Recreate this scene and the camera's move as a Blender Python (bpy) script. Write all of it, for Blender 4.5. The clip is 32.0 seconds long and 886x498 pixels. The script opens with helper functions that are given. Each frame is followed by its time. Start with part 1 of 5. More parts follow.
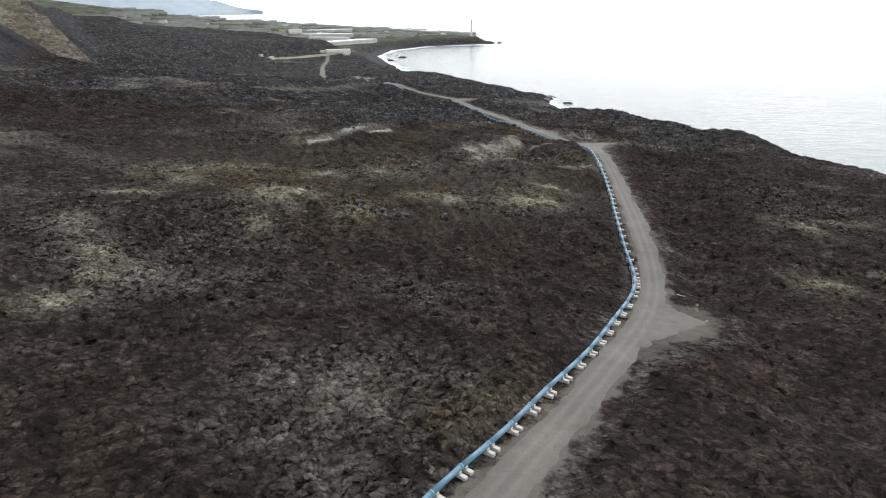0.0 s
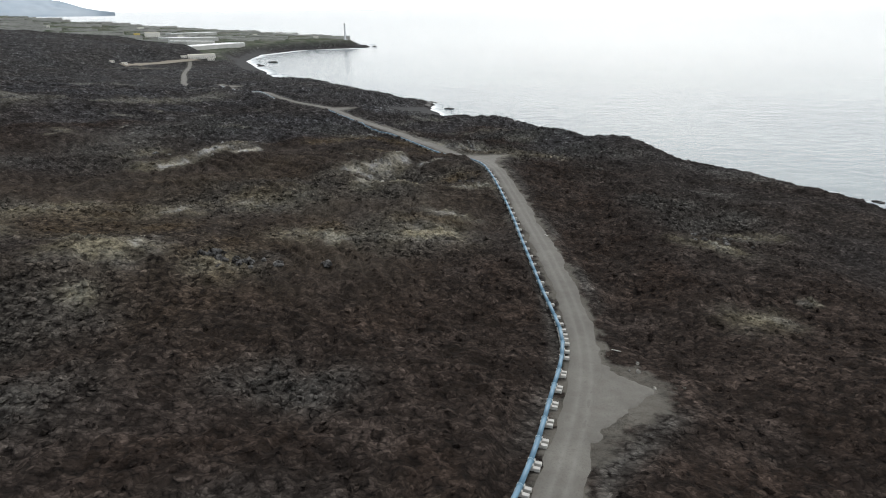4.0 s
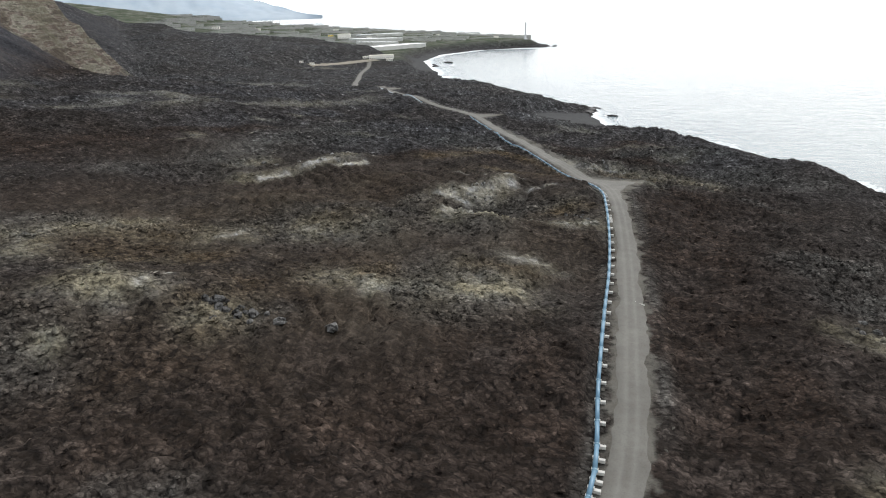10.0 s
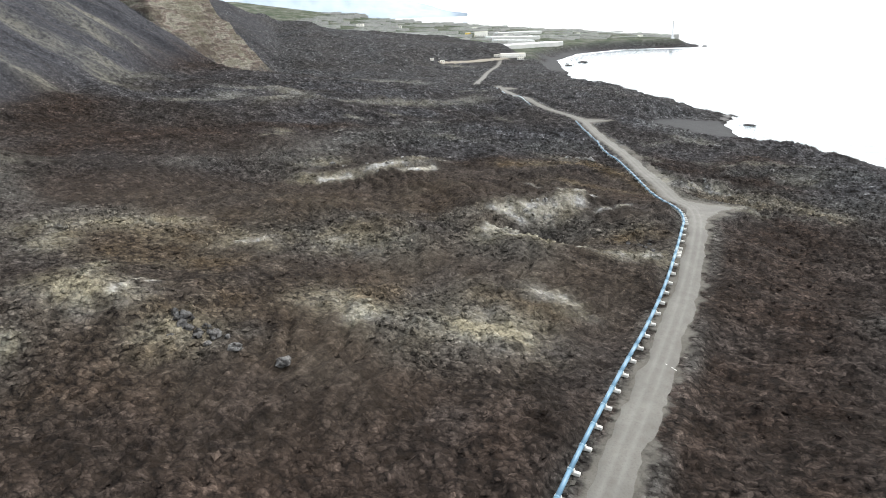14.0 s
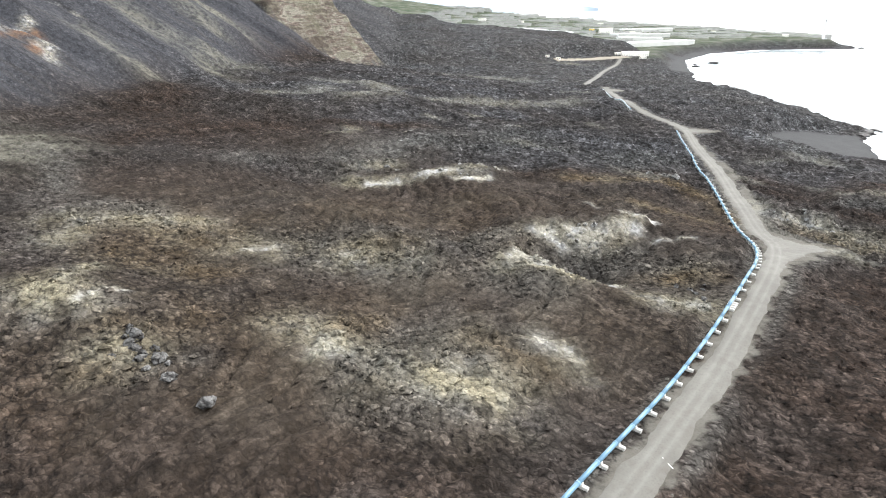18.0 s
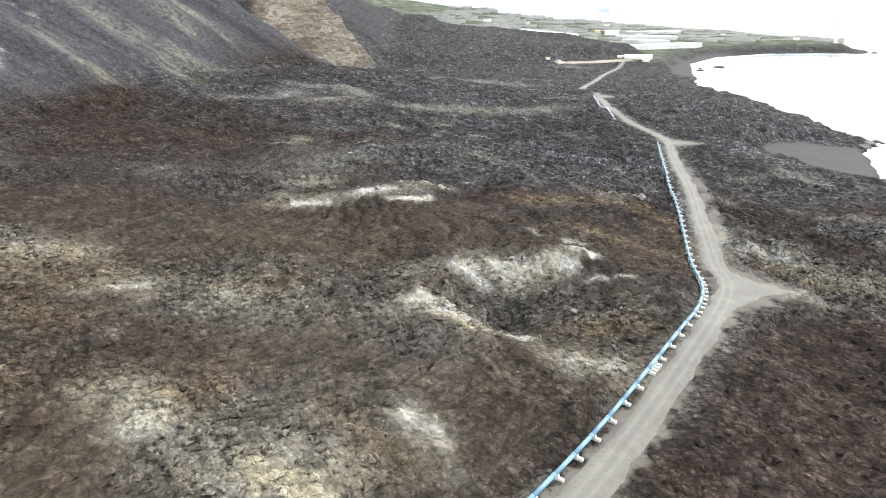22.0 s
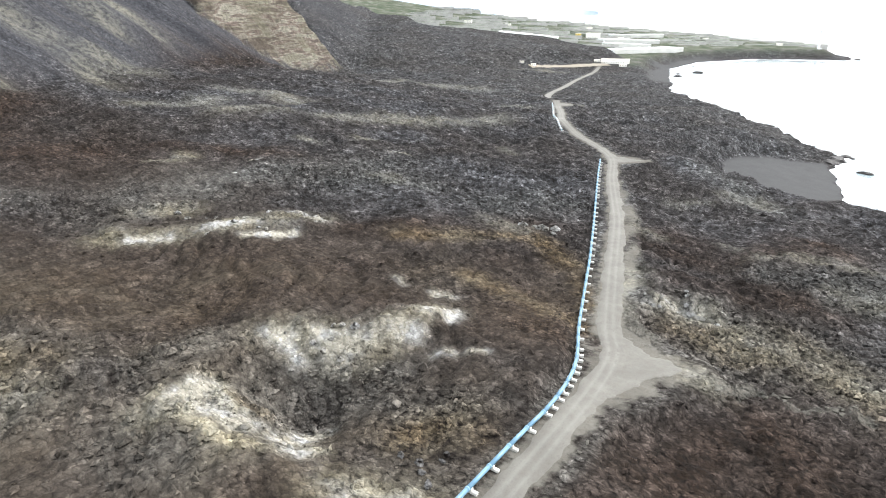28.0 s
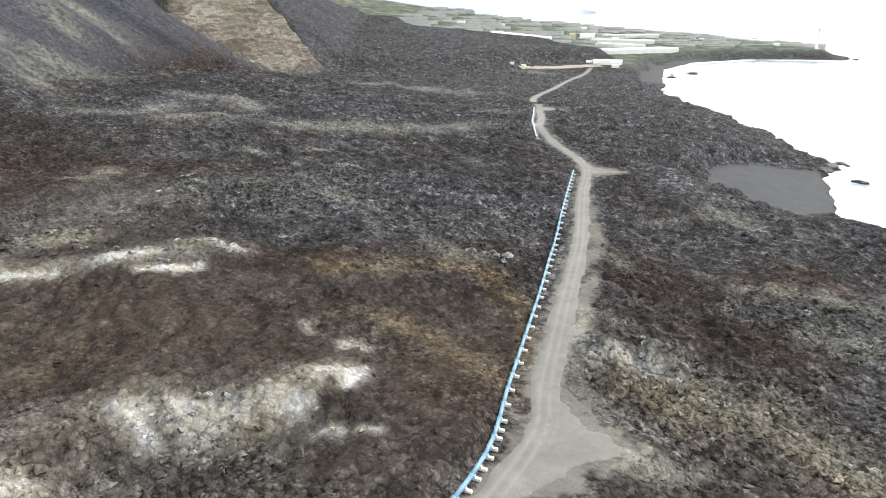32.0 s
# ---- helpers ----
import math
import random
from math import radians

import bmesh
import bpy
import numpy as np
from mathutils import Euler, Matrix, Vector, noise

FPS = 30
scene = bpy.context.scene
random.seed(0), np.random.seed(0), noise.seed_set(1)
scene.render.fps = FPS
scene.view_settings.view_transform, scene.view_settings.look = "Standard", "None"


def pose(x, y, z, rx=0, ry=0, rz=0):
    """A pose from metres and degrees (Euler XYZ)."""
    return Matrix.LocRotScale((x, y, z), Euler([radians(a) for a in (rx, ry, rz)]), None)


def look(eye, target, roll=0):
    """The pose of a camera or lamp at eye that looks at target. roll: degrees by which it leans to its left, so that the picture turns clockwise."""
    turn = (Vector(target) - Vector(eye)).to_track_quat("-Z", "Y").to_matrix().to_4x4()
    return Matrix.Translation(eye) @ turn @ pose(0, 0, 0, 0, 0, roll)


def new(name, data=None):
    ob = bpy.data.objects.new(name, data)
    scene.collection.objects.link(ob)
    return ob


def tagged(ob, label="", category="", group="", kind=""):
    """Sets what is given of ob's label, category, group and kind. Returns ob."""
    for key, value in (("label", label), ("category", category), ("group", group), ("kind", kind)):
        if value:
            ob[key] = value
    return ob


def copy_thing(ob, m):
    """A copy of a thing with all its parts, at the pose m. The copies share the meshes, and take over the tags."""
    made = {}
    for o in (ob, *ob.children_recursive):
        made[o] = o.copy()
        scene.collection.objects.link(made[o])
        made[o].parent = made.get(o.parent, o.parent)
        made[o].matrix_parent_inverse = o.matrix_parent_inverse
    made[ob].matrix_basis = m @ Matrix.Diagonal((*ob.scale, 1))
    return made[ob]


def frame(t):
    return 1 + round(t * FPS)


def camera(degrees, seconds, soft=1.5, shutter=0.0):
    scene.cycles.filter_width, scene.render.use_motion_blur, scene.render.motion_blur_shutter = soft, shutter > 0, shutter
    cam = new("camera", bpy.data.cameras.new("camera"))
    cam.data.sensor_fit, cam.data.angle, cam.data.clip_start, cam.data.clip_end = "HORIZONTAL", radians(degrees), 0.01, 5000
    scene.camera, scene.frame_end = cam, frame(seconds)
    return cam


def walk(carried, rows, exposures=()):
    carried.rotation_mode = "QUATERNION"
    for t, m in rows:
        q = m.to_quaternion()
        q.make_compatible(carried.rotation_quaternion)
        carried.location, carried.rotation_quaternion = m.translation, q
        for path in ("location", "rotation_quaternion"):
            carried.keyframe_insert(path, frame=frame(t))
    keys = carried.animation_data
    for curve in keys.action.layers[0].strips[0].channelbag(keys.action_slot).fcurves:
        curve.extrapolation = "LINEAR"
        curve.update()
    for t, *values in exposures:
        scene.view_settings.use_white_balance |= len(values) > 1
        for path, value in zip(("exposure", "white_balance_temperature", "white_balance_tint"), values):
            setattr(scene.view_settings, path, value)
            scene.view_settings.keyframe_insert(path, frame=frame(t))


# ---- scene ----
cam = camera(71.0, 32.0, 1.1)
PATH = [
    (0, (1.270, -14.657, 111.678), (1.0151, -12.8124, 110.9482), -1.1),
    (0.5, (0.252, -10.210, 111.496), (-0.0080, -8.3657, 110.7664), -1.1),
    (1, (-0.670, -5.722, 111.342), (-0.7533, -3.8618, 110.6120), -0.9),
    (1.5, (-1.494, -1.345, 111.252), (-1.5500, 0.5168, 110.5229), -0.9),
    (2, (-2.246, 2.815, 111.206), (-2.2645, 4.6768, 110.4764), -0.8),
    (2.5, (-2.869, 6.762, 111.160), (-2.7520, 8.6213, 110.4314), -0.6),
    (3, (-3.135, 10.454, 111.138), (-3.0208, 12.3136, 110.4098), -0.6),
    (3.5, (-2.678, 13.830, 111.200), (-2.5721, 15.6904, 110.4732), -0.6),
    (5.5, (1.539, 26.543, 111.693), (1.6488, 28.4037, 110.9677), -0.6),
    (6, (3.197, 29.591, 111.825), (3.1252, 31.4543, 111.1012), -1),
    (6.5, (5.575, 32.493, 111.981), (5.4448, 34.3528, 111.2582), -1.2),
    (7, (8.254, 35.345, 112.191), (8.1262, 37.2046, 111.4663), -1.3),
    (7.5, (10.967, 38.220, 112.436), (10.8411, 40.0804, 111.7117), -1.2),
    (8, (13.680, 41.136, 112.654), (13.4732, 42.9889, 111.9305), -1.4),
    (8.5, (16.455, 44.083, 112.791), (16.2421, 45.9351, 112.0681), -1.4),
    (9, (19.344, 47.088, 112.830), (19.0631, 48.9311, 112.1070), -1.5),
    (9.5, (22.334, 50.218, 112.754), (21.8868, 52.0300, 112.0348), -1.9),
    (10, (25.313, 53.513, 112.535), (24.8700, 55.3251, 111.8152), -1.9),
    (10.5, (28.156, 56.925, 112.188), (27.6395, 58.7181, 111.4676), -1.9),
    (11, (30.847, 60.369, 111.810), (30.3110, 62.1558, 111.0889), -2),
    (11.5, (33.501, 63.810, 111.504), (32.8098, 65.5434, 110.7843), -2.2),
    (12, (36.237, 67.275, 111.299), (35.4250, 68.9571, 110.5832), -2.4),
    (12.5, (39.003, 70.748, 111.188), (38.1879, 72.4289, 110.4735), -2.6),
    (13, (41.615, 74.148, 111.187), (40.7984, 75.8279, 110.4722), -2.5),
    (13.5, (43.959, 77.446, 111.296), (43.1188, 79.1149, 110.5837), -2.3),
    (14, (46.035, 80.724, 111.456), (45.1976, 82.3947, 110.7436), -2),
    (14.5, (47.874, 84.111, 111.594), (46.9672, 85.7460, 110.8828), -2),
    (16.5, (54.661, 98.094, 112.028), (53.6925, 99.6893, 111.3098), -1.4),
    (17, (56.221, 101.734, 112.119), (55.1159, 103.2384, 111.4021), -1.6),
    (17.5, (57.588, 105.648, 112.176), (56.4410, 107.1212, 111.4584), -1.6),
    (18, (58.802, 109.846, 112.205), (57.6581, 111.3210, 111.4863), -1.4),
    (18.5, (59.902, 114.242, 112.244), (58.7639, 115.7211, 111.5251), -1.3),
    (19, (60.936, 118.729, 112.332), (59.8011, 120.2107, 111.6132), -1.2),
    (19.5, (61.934, 123.192, 112.468), (60.8046, 124.6787, 111.7500), -1.1),
    (20, (62.908, 127.543, 112.624), (61.7807, 129.0311, 111.9065), -1.1),
    (20.5, (63.862, 131.773, 112.770), (62.7372, 133.2625, 112.0513), -1),
    (21, (64.792, 135.940, 112.899), (63.6680, 137.4305, 112.1804), -0.9),
    (21.5, (65.687, 140.111, 113.026), (64.5521, 141.5924, 112.3073), -0.9),
    (22, (66.558, 144.326, 113.158), (65.3860, 145.7792, 112.4396), -1),
    (22.5, (67.437, 148.587, 113.286), (66.2574, 150.0328, 112.5673), -1),
    (23, (68.298, 152.865, 113.384), (67.1158, 154.3090, 112.6649), -0.9),
    (23.5, (68.996, 157.123, 113.400), (67.7830, 158.5414, 112.6813), -0.9),
    (24, (69.448, 161.326, 113.318), (68.2401, 162.7493, 112.5996), -0.8),
    (24.5, (69.844, 165.536, 113.236), (68.4414, 166.7697, 112.5207), -1.3),
    (25, (70.452, 169.871, 113.281), (68.9725, 171.0111, 112.5661), -1.4),
    (25.5, (71.280, 174.292, 113.471), (69.9702, 175.6222, 112.7539), -0.8),
    (26, (72.119, 178.642, 113.688), (70.8530, 180.0146, 112.9700), -0.8),
    (26.5, (72.753, 182.897, 113.782), (71.5528, 184.3265, 113.0652), -0.7),
    (28.5, (74.621, 199.790, 113.747), (73.4735, 201.2625, 113.0289), -0.3),
    (29, (75.067, 203.952, 113.750), (73.9267, 205.4298, 113.0323), -0.4),
    (29.5, (75.491, 208.031, 113.769), (74.3534, 209.5099, 113.0500), -0.4),
    (30, (75.779, 212.067, 113.755), (74.6466, 213.5501, 113.0359), -0.4),
    (30.5, (75.786, 216.048, 113.712), (74.6594, 217.5353, 112.9923), -0.4),
    (31, (75.446, 219.941, 113.680), (74.3126, 221.4234, 112.9606), -0.3),
    (31.5, (74.781, 223.776, 113.673), (73.6298, 225.2449, 112.9536), -0.5),
    (32, (73.902, 227.603, 113.681), (72.7490, 229.0710, 112.9630), -0.4),
]
EXPOSURES = [(0, 0.08), (1, 0.05), (2, -0.18), (6, -0.23), (9, -0.03), (11, 0.3), (12, 0.58), (13, 0.7), (14.5, 0.85), (17, 1.02), (18, 1.25), (19, 1.35), (22, 1.3), (25, 1.5), (28.5, 1.25), (32, 1.12)]
walk(cam, [(t, look(eye, target, roll)) for t, eye, target, roll in PATH], EXPOSURES)

# ---- world, sun, exposure ----
world = bpy.data.worlds.new("overcast_sky")
scene.world = world
world.use_nodes = True
wn, wl = world.node_tree.nodes, world.node_tree.links
wn.clear()
sky = wn.new("ShaderNodeTexSky")
sky.sky_type = "NISHITA"
sky.sun_disc = False
sky.sun_elevation, sky.sun_rotation = radians(40), radians(20)
sky.air_density, sky.dust_density, sky.ozone_density = 1.0, 4.0, 1.0
veil = wn.new("ShaderNodeMixRGB")
veil.inputs[0].default_value = 0.8
# cloud that grows brighter towards the horizon
up = wn.new("ShaderNodeTexCoord")
part_z = wn.new("ShaderNodeSeparateXYZ")
cloud = wn.new("ShaderNodeValToRGB")
cloud.color_ramp.elements[0].position, cloud.color_ramp.elements[0].color = 0.0, (1.0, 1.0, 1.0, 1)
cloud.color_ramp.elements[1].position, cloud.color_ramp.elements[1].color = 0.75, (0.42, 0.44, 0.46, 1)
bright = wn.new("ShaderNodeMixRGB")
bright.blend_type = "MULTIPLY"
bright.inputs[0].default_value = 1.0
bright.inputs[2].default_value = (19.0, 19.4, 19.8, 1)
wl.new(up.outputs["Generated"], part_z.inputs[0])
wl.new(part_z.outputs["Z"], cloud.inputs[0])
wl.new(cloud.outputs[0], bright.inputs[1])
wl.new(bright.outputs[0], veil.inputs[2])
back = wn.new("ShaderNodeBackground")
back.inputs["Strength"].default_value = 0.12
wout = wn.new("ShaderNodeOutputWorld")
wl.new(sky.outputs[0], veil.inputs[1])
wl.new(veil.outputs[0], back.inputs["Color"])
wl.new(back.outputs[0], wout.inputs["Surface"])

sun = new("sun", bpy.data.lights.new("sun", "SUN"))
sun.data.energy, sun.data.angle, sun.data.color = 2.4, radians(10), (1.0, 0.99, 0.985)
sun.matrix_world = look((0, 0, 300), (0 - math.sin(radians(20)) * 100, 0 - math.cos(radians(20)) * 100, 300 - 100 * math.tan(radians(40))))

# ---- the shape of the land (metres; the sea lies at SEA) ----
SEA = 8.0


def smooth(a, b, v):
    t = np.clip((v - a) / (b - a), 0.0, 1.0)
    return t * t * (3 - 2 * t)


def lattice(ix, iy, seed):
    h = (ix * 374761393 + iy * 668265263 + seed * 974634777) & 0xFFFFFFFF
    h = ((h ^ (h >> 13)) * 1274126177) & 0xFFFFFFFF
    return ((h ^ (h >> 16)) & 0xFFFF) / 32767.5 - 1.0


def grain(x, y, size, seed):
    """Smooth random heights from -1 to 1, with humps about size metres wide."""
    u, v = x / size, y / size
    iu, iv = np.floor(u).astype(np.int64), np.floor(v).astype(np.int64)
    fu, fv = u - iu, v - iv
    fu, fv = fu * fu * fu * (fu * (fu * 6 - 15) + 10), fv * fv * fv * (fv * (fv * 6 - 15) + 10)
    a, b = lattice(iu, iv, seed), lattice(iu + 1, iv, seed)
    c, d = lattice(iu, iv + 1, seed), lattice(iu + 1, iv + 1, seed)
    return (a * (1 - fu) + b * fu) * (1 - fv) + (c * (1 - fu) + d * fu) * fv


def inside(x, y, poly):
    """Metres from the border of a closed outline: positive within it."""
    best = np.full(np.shape(x), 1e9)
    within = np.zeros(np.shape(x), bool)
    for (ax, ay), (bx, by) in zip(poly, poly[1:] + poly[:1]):
        dx, dy = bx - ax, by - ay
        t = np.clip(((x - ax) * dx + (y - ay) * dy) / (dx * dx + dy * dy), 0, 1)
        best = np.minimum(best, np.hypot(x - ax - t * dx, y - ay - t * dy))
        if ay != by:
            cross = (ay > y) != (by > y)
            within ^= cross & (x < ax + (y - ay) * dx / dy)
    return np.where(within, best, -best)


# the shore, from behind the start to the lighthouse and round the cape
COAST = [(345, -300), (300, 60), (272, 200), (245, 290), (228, 350), (207, 396), (188, 424), (168, 465), (150, 505), (128, 545), (121, 572), (92, 578), (70, 576), (57, 594), (46, 615), (37, 655),
         (23, 700), (27, 742), (-6, 766), (-42, 842), (-86, 912), (-150, 972), (-226, 1115), (-286, 1270), (-336, 1420), (-343, 1600), (-283, 1745), (-190, 1800),
         (-105, 1825), (-92, 1900), (-150, 2040), (-290, 2200), (-500, 2400), (-720, 2600), (-1150, 3000), (-2000, 3250), (-2700, 3300), (-2700, -300)]
# the dark sand of the cove
COVE = [(-33, 636), (-27, 668), (-17, 691), (4, 703), (20, 715), (34, 665), (44, 619), (28, 589), (6, 586), (-12, 581)]
# talus slope, layered cliff and the slope behind it
TALUS = [(-150, -300), (-185, 60), (-215, 150), (-235, 205), (-278, 276), (-318, 342), (-368, 424), (-425, 540), (-478, 640), (-535, 728), (-800, 772),
         (-1400, 840), (-2600, 900), (-2600, -300)]
CLIFF = [(-490, 545), (-530, 650), (-562, 740), (-600, 828), (-720, 880), (-1200, 1000), (-1600, 480)]
BACK = [(-590, 800), (-628, 890), (-715, 1000), (-820, 1110), (-960, 1260), (-1300, 1500), (-2600, 1700), (-2600, 700)]
# the lava fan that came down behind the cliff: its front, and its whole outline
FAN_FRONT = [(-600, 850), (-552, 921), (-490, 1070), (-452, 1190), (-405, 1275), (-380, 1320), (-300, 1500), (-900, 2600), (-2600, 2600), (-2600, 850)]
FAN = [(-600, 850), (-552, 921), (-490, 1070), (-452, 1190), (-405, 1275), (-380, 1320), (-420, 1350), (-560, 1345), (-760, 1230), (-1000, 1300), (-1000, 950)]

# the road's middle line
ROAD = [(-10, 23), (1, 46), (8, 60.5), (15.7, 77.5), (24.2, 97.5), (30.9, 118), (34, 138), (35.3, 162), (36.4, 190), (37, 215), (37, 240), (36.3, 266), (34.5, 290),
        (30.5, 311), (23, 326.5), (8.2, 362.5), (-10, 408), (-20, 430), (-41, 474), (-60, 517), (-82, 543), (-106, 562), (-129, 588), (-154, 636), (-196, 706)]
ROAD_FAR = [(-213, 728), (-256, 800), (-285, 858), (-312, 940), (-350, 1060), (-378, 1176), (-392, 1225)]
# turning places beside the road, as outlines
SPURS = [[(18, 84), (25, 100), (33, 115), (40, 105.5), (34, 100)], [(37, 293), (30, 310), (23, 327), (37, 317), (44, 315.5)],
         [(-55, 507), (-60, 517), (-66, 524), (-44, 522)], [(-186, 684), (-193, 700), (-168, 697)]]

# humps and hollows of the lava: x, y, height, half-length, half-width, turn
HUMPS_NEAR = [(34, 272, 4.5, 40, 26, 90), (-10, 286, 4.2, 34, 12, 18), (-16, 243, 4.0, 24, 9, 150), (-45, 232, 3.0, 24, 14, 0), (-70, 154, 5.0, 26, 14, 20),
              (-76, 112, -7, 26, 17, 10), (80, 221, 5.5, 26, 14, 60), (30, 118, -3.2, 34, 26, 70), (-9, 257, -5.5, 12, 8, 30),
              (-30, 205, -2.0, 24, 10, 160), (-8, 150, 2.2, 26, 12, 20), (66, 150, 2.5, 22, 12, 80)]
HUMPS_FAR = [(100, 394, 9, 34, 18, 140), (137, 380, 4, 30, 16, 100), (-220, 400, 6, 60, 30, 60), (-120, 583, 5, 45, 22, 30),
             (-210, 715, 5, 40, 22, 0), (0, 465, -4, 36, 26, 110), (-112, 262, -4, 60, 22, 10), (10, 736, 7, 15, 10, 20), (22, 572, -9, 42, 24, 160)]


# broken steps in the lava: height, line with the high side on its left
SCARPS = [(2.6, [(-31, 262), (-22, 268), (-13, 270), (-4, 280), (0, 288)]), (2.0, [(-106, 272), (-95, 284), (-84, 304), (-72, 310)]),
          (-2.2, [(-22, 248), (-17, 240), (-6, 238), (2, 246), (3, 254)]), (2.5, [(23, 343), (30, 351), (39, 356)])]


def curve_line(points, step=1.0):
    """A smooth line through the points, at even steps."""
    p = np.array([points[0], *points, points[-1]], float)
    out = []
    for a, b, c, d in zip(p, p[1:], p[2:], p[3:]):
        n = max(2, int(np.hypot(*(c - b)) / step))
        t = np.arange(n)[:, None] / n
        out.append(0.5 * (2 * b + (c - a) * t + (2 * a - 5 * b + 4 * c - d) * t ** 2 + (3 * b - a - 3 * c + d) * t ** 3))
    return np.vstack([*out, p[-1:]])


def near_line(x, y, line, reach):
    """Distance to a line, and how far along it the nearest point lies; 1e9 beyond reach."""
    best, where = np.full(np.shape(x), 1e9), np.zeros(np.shape(x))
    lo, hi = line.min(0) - reach, line.max(0) + reach
    pick = np.flatnonzero((x > lo[0]) & (x < hi[0]) & (y > lo[1]) & (y < hi[1]))
    px, py = x[pick], y[pick]
    b, w = np.full(len(pick), 1e9), np.zeros(len(pick))
    for n in range(0, len(line) - 1, 1):
        (ax, ay), (bx, by) = line[n], line[n + 1]
        m = np.flatnonzero((np.abs(px - ax) < reach + 12) & (np.abs(py - ay) < reach + 12))
        if not len(m):
            continue
        dx, dy = bx - ax, by - ay
        t = np.clip(((px[m] - ax) * dx + (py[m] - ay) * dy) / (dx * dx + dy * dy + 1e-9), 0, 1)
        d = np.hypot(px[m] - ax - t * dx, py[m] - ay - t * dy)
        closer = d < b[m]
        b[m[closer]], w[m[closer]] = d[closer], n + t[closer]
    best[pick], where[pick] = b, w
    return best, where


def bulk(x, y):
    """The large forms: the tilted lava field, slopes, cliff, shore; without road and rubble."""
    z = 50 - 0.084 * (x - 30) - 0.055 * (y - 150)
    z = z - 18 * smooth(520, 800, y) * smooth(-110, -330, x)
    z = z - 14 * smooth(-370, -480, x) * smooth(560, 730, y) * smooth(960, 840, y)
    floor = 15 + 0.05 * np.maximum(-x - 330, 0)
    z = floor + np.logaddexp(0, (z - floor) / 4) * 4
    for hx, hy, h, a, b, turn in HUMPS_NEAR + HUMPS_FAR:
        c, s = math.cos(radians(turn)), math.sin(radians(turn))
        u, v = ((x - hx) * c + (y - hy) * s) / a, (-(x - hx) * s + (y - hy) * c) / b
        z = z + h * np.exp(-(u * u + v * v))
    wob = 10 * grain(x, y, 70, 3) + 4 * grain(x, y, 24, 4)
    # terraces and the cape, far off
    s = inside(x, y, COAST)
    rise = SEA + 13 * smooth(0, 40, s) + 0.095 * np.maximum(s, 0) + 0.07 * np.maximum(s - 700, 0)
    far = smooth(1150, 1330, y)
    z = z * (1 - far) + rise * far
    flow = np.maximum(z, 32 + 0.17 * np.maximum(inside(x, y, FAN_FRONT) + wob * 0.4, 0) + 9 * smooth(0, 50, inside(x, y, FAN_FRONT) + wob * 0.8))
    z = z + (flow - z) * smooth(-6, 34, inside(x, y, FAN) + wob)
    for h, line in SCARPS:
        z = z + scarp(x + 0.25 * wob, y + 1.2 * grain(x, y, 5, 5), h, line)
    return z + np.maximum.reduce(slopes(x, y, wob))


def scarp(x, y, h, line):
    """A broken step in the lava: low before the line, high behind it, falling back after some metres."""
    best, side, end = np.full(np.shape(x), 1e9), np.zeros(np.shape(x)), np.zeros(np.shape(x))
    for n, ((ax, ay), (bx, by)) in enumerate(zip(line, line[1:])):
        dx, dy = bx - ax, by - ay
        t = np.clip(((x - ax) * dx + (y - ay) * dy) / (dx * dx + dy * dy), 0, 1)
        d = np.hypot(x - ax - t * dx, y - ay - t * dy)
        closer = d < best
        best = np.where(closer, d, best)
        side = np.where(closer, (dx * (y - ay) - dy * (x - ax)) / math.hypot(dx, dy), side)
    back = np.clip(side, -40, 40)
    reach = np.exp(-((np.maximum(best - np.abs(side), 0) / 3.0) ** 2))
    return h * smooth(-4.5, 2.5, back) * np.exp(-((np.maximum(back, 0) / 15) ** 2)) * reach


def slopes(x, y, wob):
    """The talus, the bare cliff and the slope behind it, as heights over the plain."""
    a = np.maximum(inside(x, y, TALUS) + wob * 0.6, 0)
    talus = 0.16 * np.minimum(a, 40) + 0.60 * np.maximum(a - 22, 0)
    talus = talus * (1 - 0.5 * smooth(540, 720, y - 0.35 * (x + 500)))
    c = np.maximum(inside(x, y, CLIFF) + wob * 0.35, 0)
    step = c * 1.4
    step = step + (7 * grain(step, step * 0 + 0.15 * x, 9, 8) + 3 * grain(step, step * 0 + 0.3 * y, 3.5, 9)) * smooth(4, 18, c)
    bk = np.maximum(inside(x, y, BACK) + wob * 0.5, 0)
    return talus, step, 0.62 * bk


def shore(x, y):
    """Metres inland from the water's edge."""
    wob = 9 * grain(x, y, 38, 11) + 5 * grain(x, y, 15, 12) + 2.5 * grain(x, y, 6, 13)
    calm = np.maximum(smooth(1090, 1170, y) * smooth(-100, -160, x), smooth(-20, 0, inside(x, y, COVE)))
    return inside(x, y, COAST) + wob * (1 - 0.8 * calm)

# ---- materials ----
def material(name):
    m = bpy.data.materials.new(name)
    m.use_nodes = True
    nt = m.node_tree
    nt.nodes.clear()
    out = nt.nodes.new("ShaderNodeOutputMaterial")
    bsdf = nt.nodes.new("ShaderNodeBsdfPrincipled")
    nt.links.new(bsdf.outputs[0], out.inputs[0])
    return m, nt, bsdf


def node(nt, kind, **values):
    n = nt.nodes.new(kind)
    for key, value in values.items():
        n.inputs[key].default_value = value
    return n


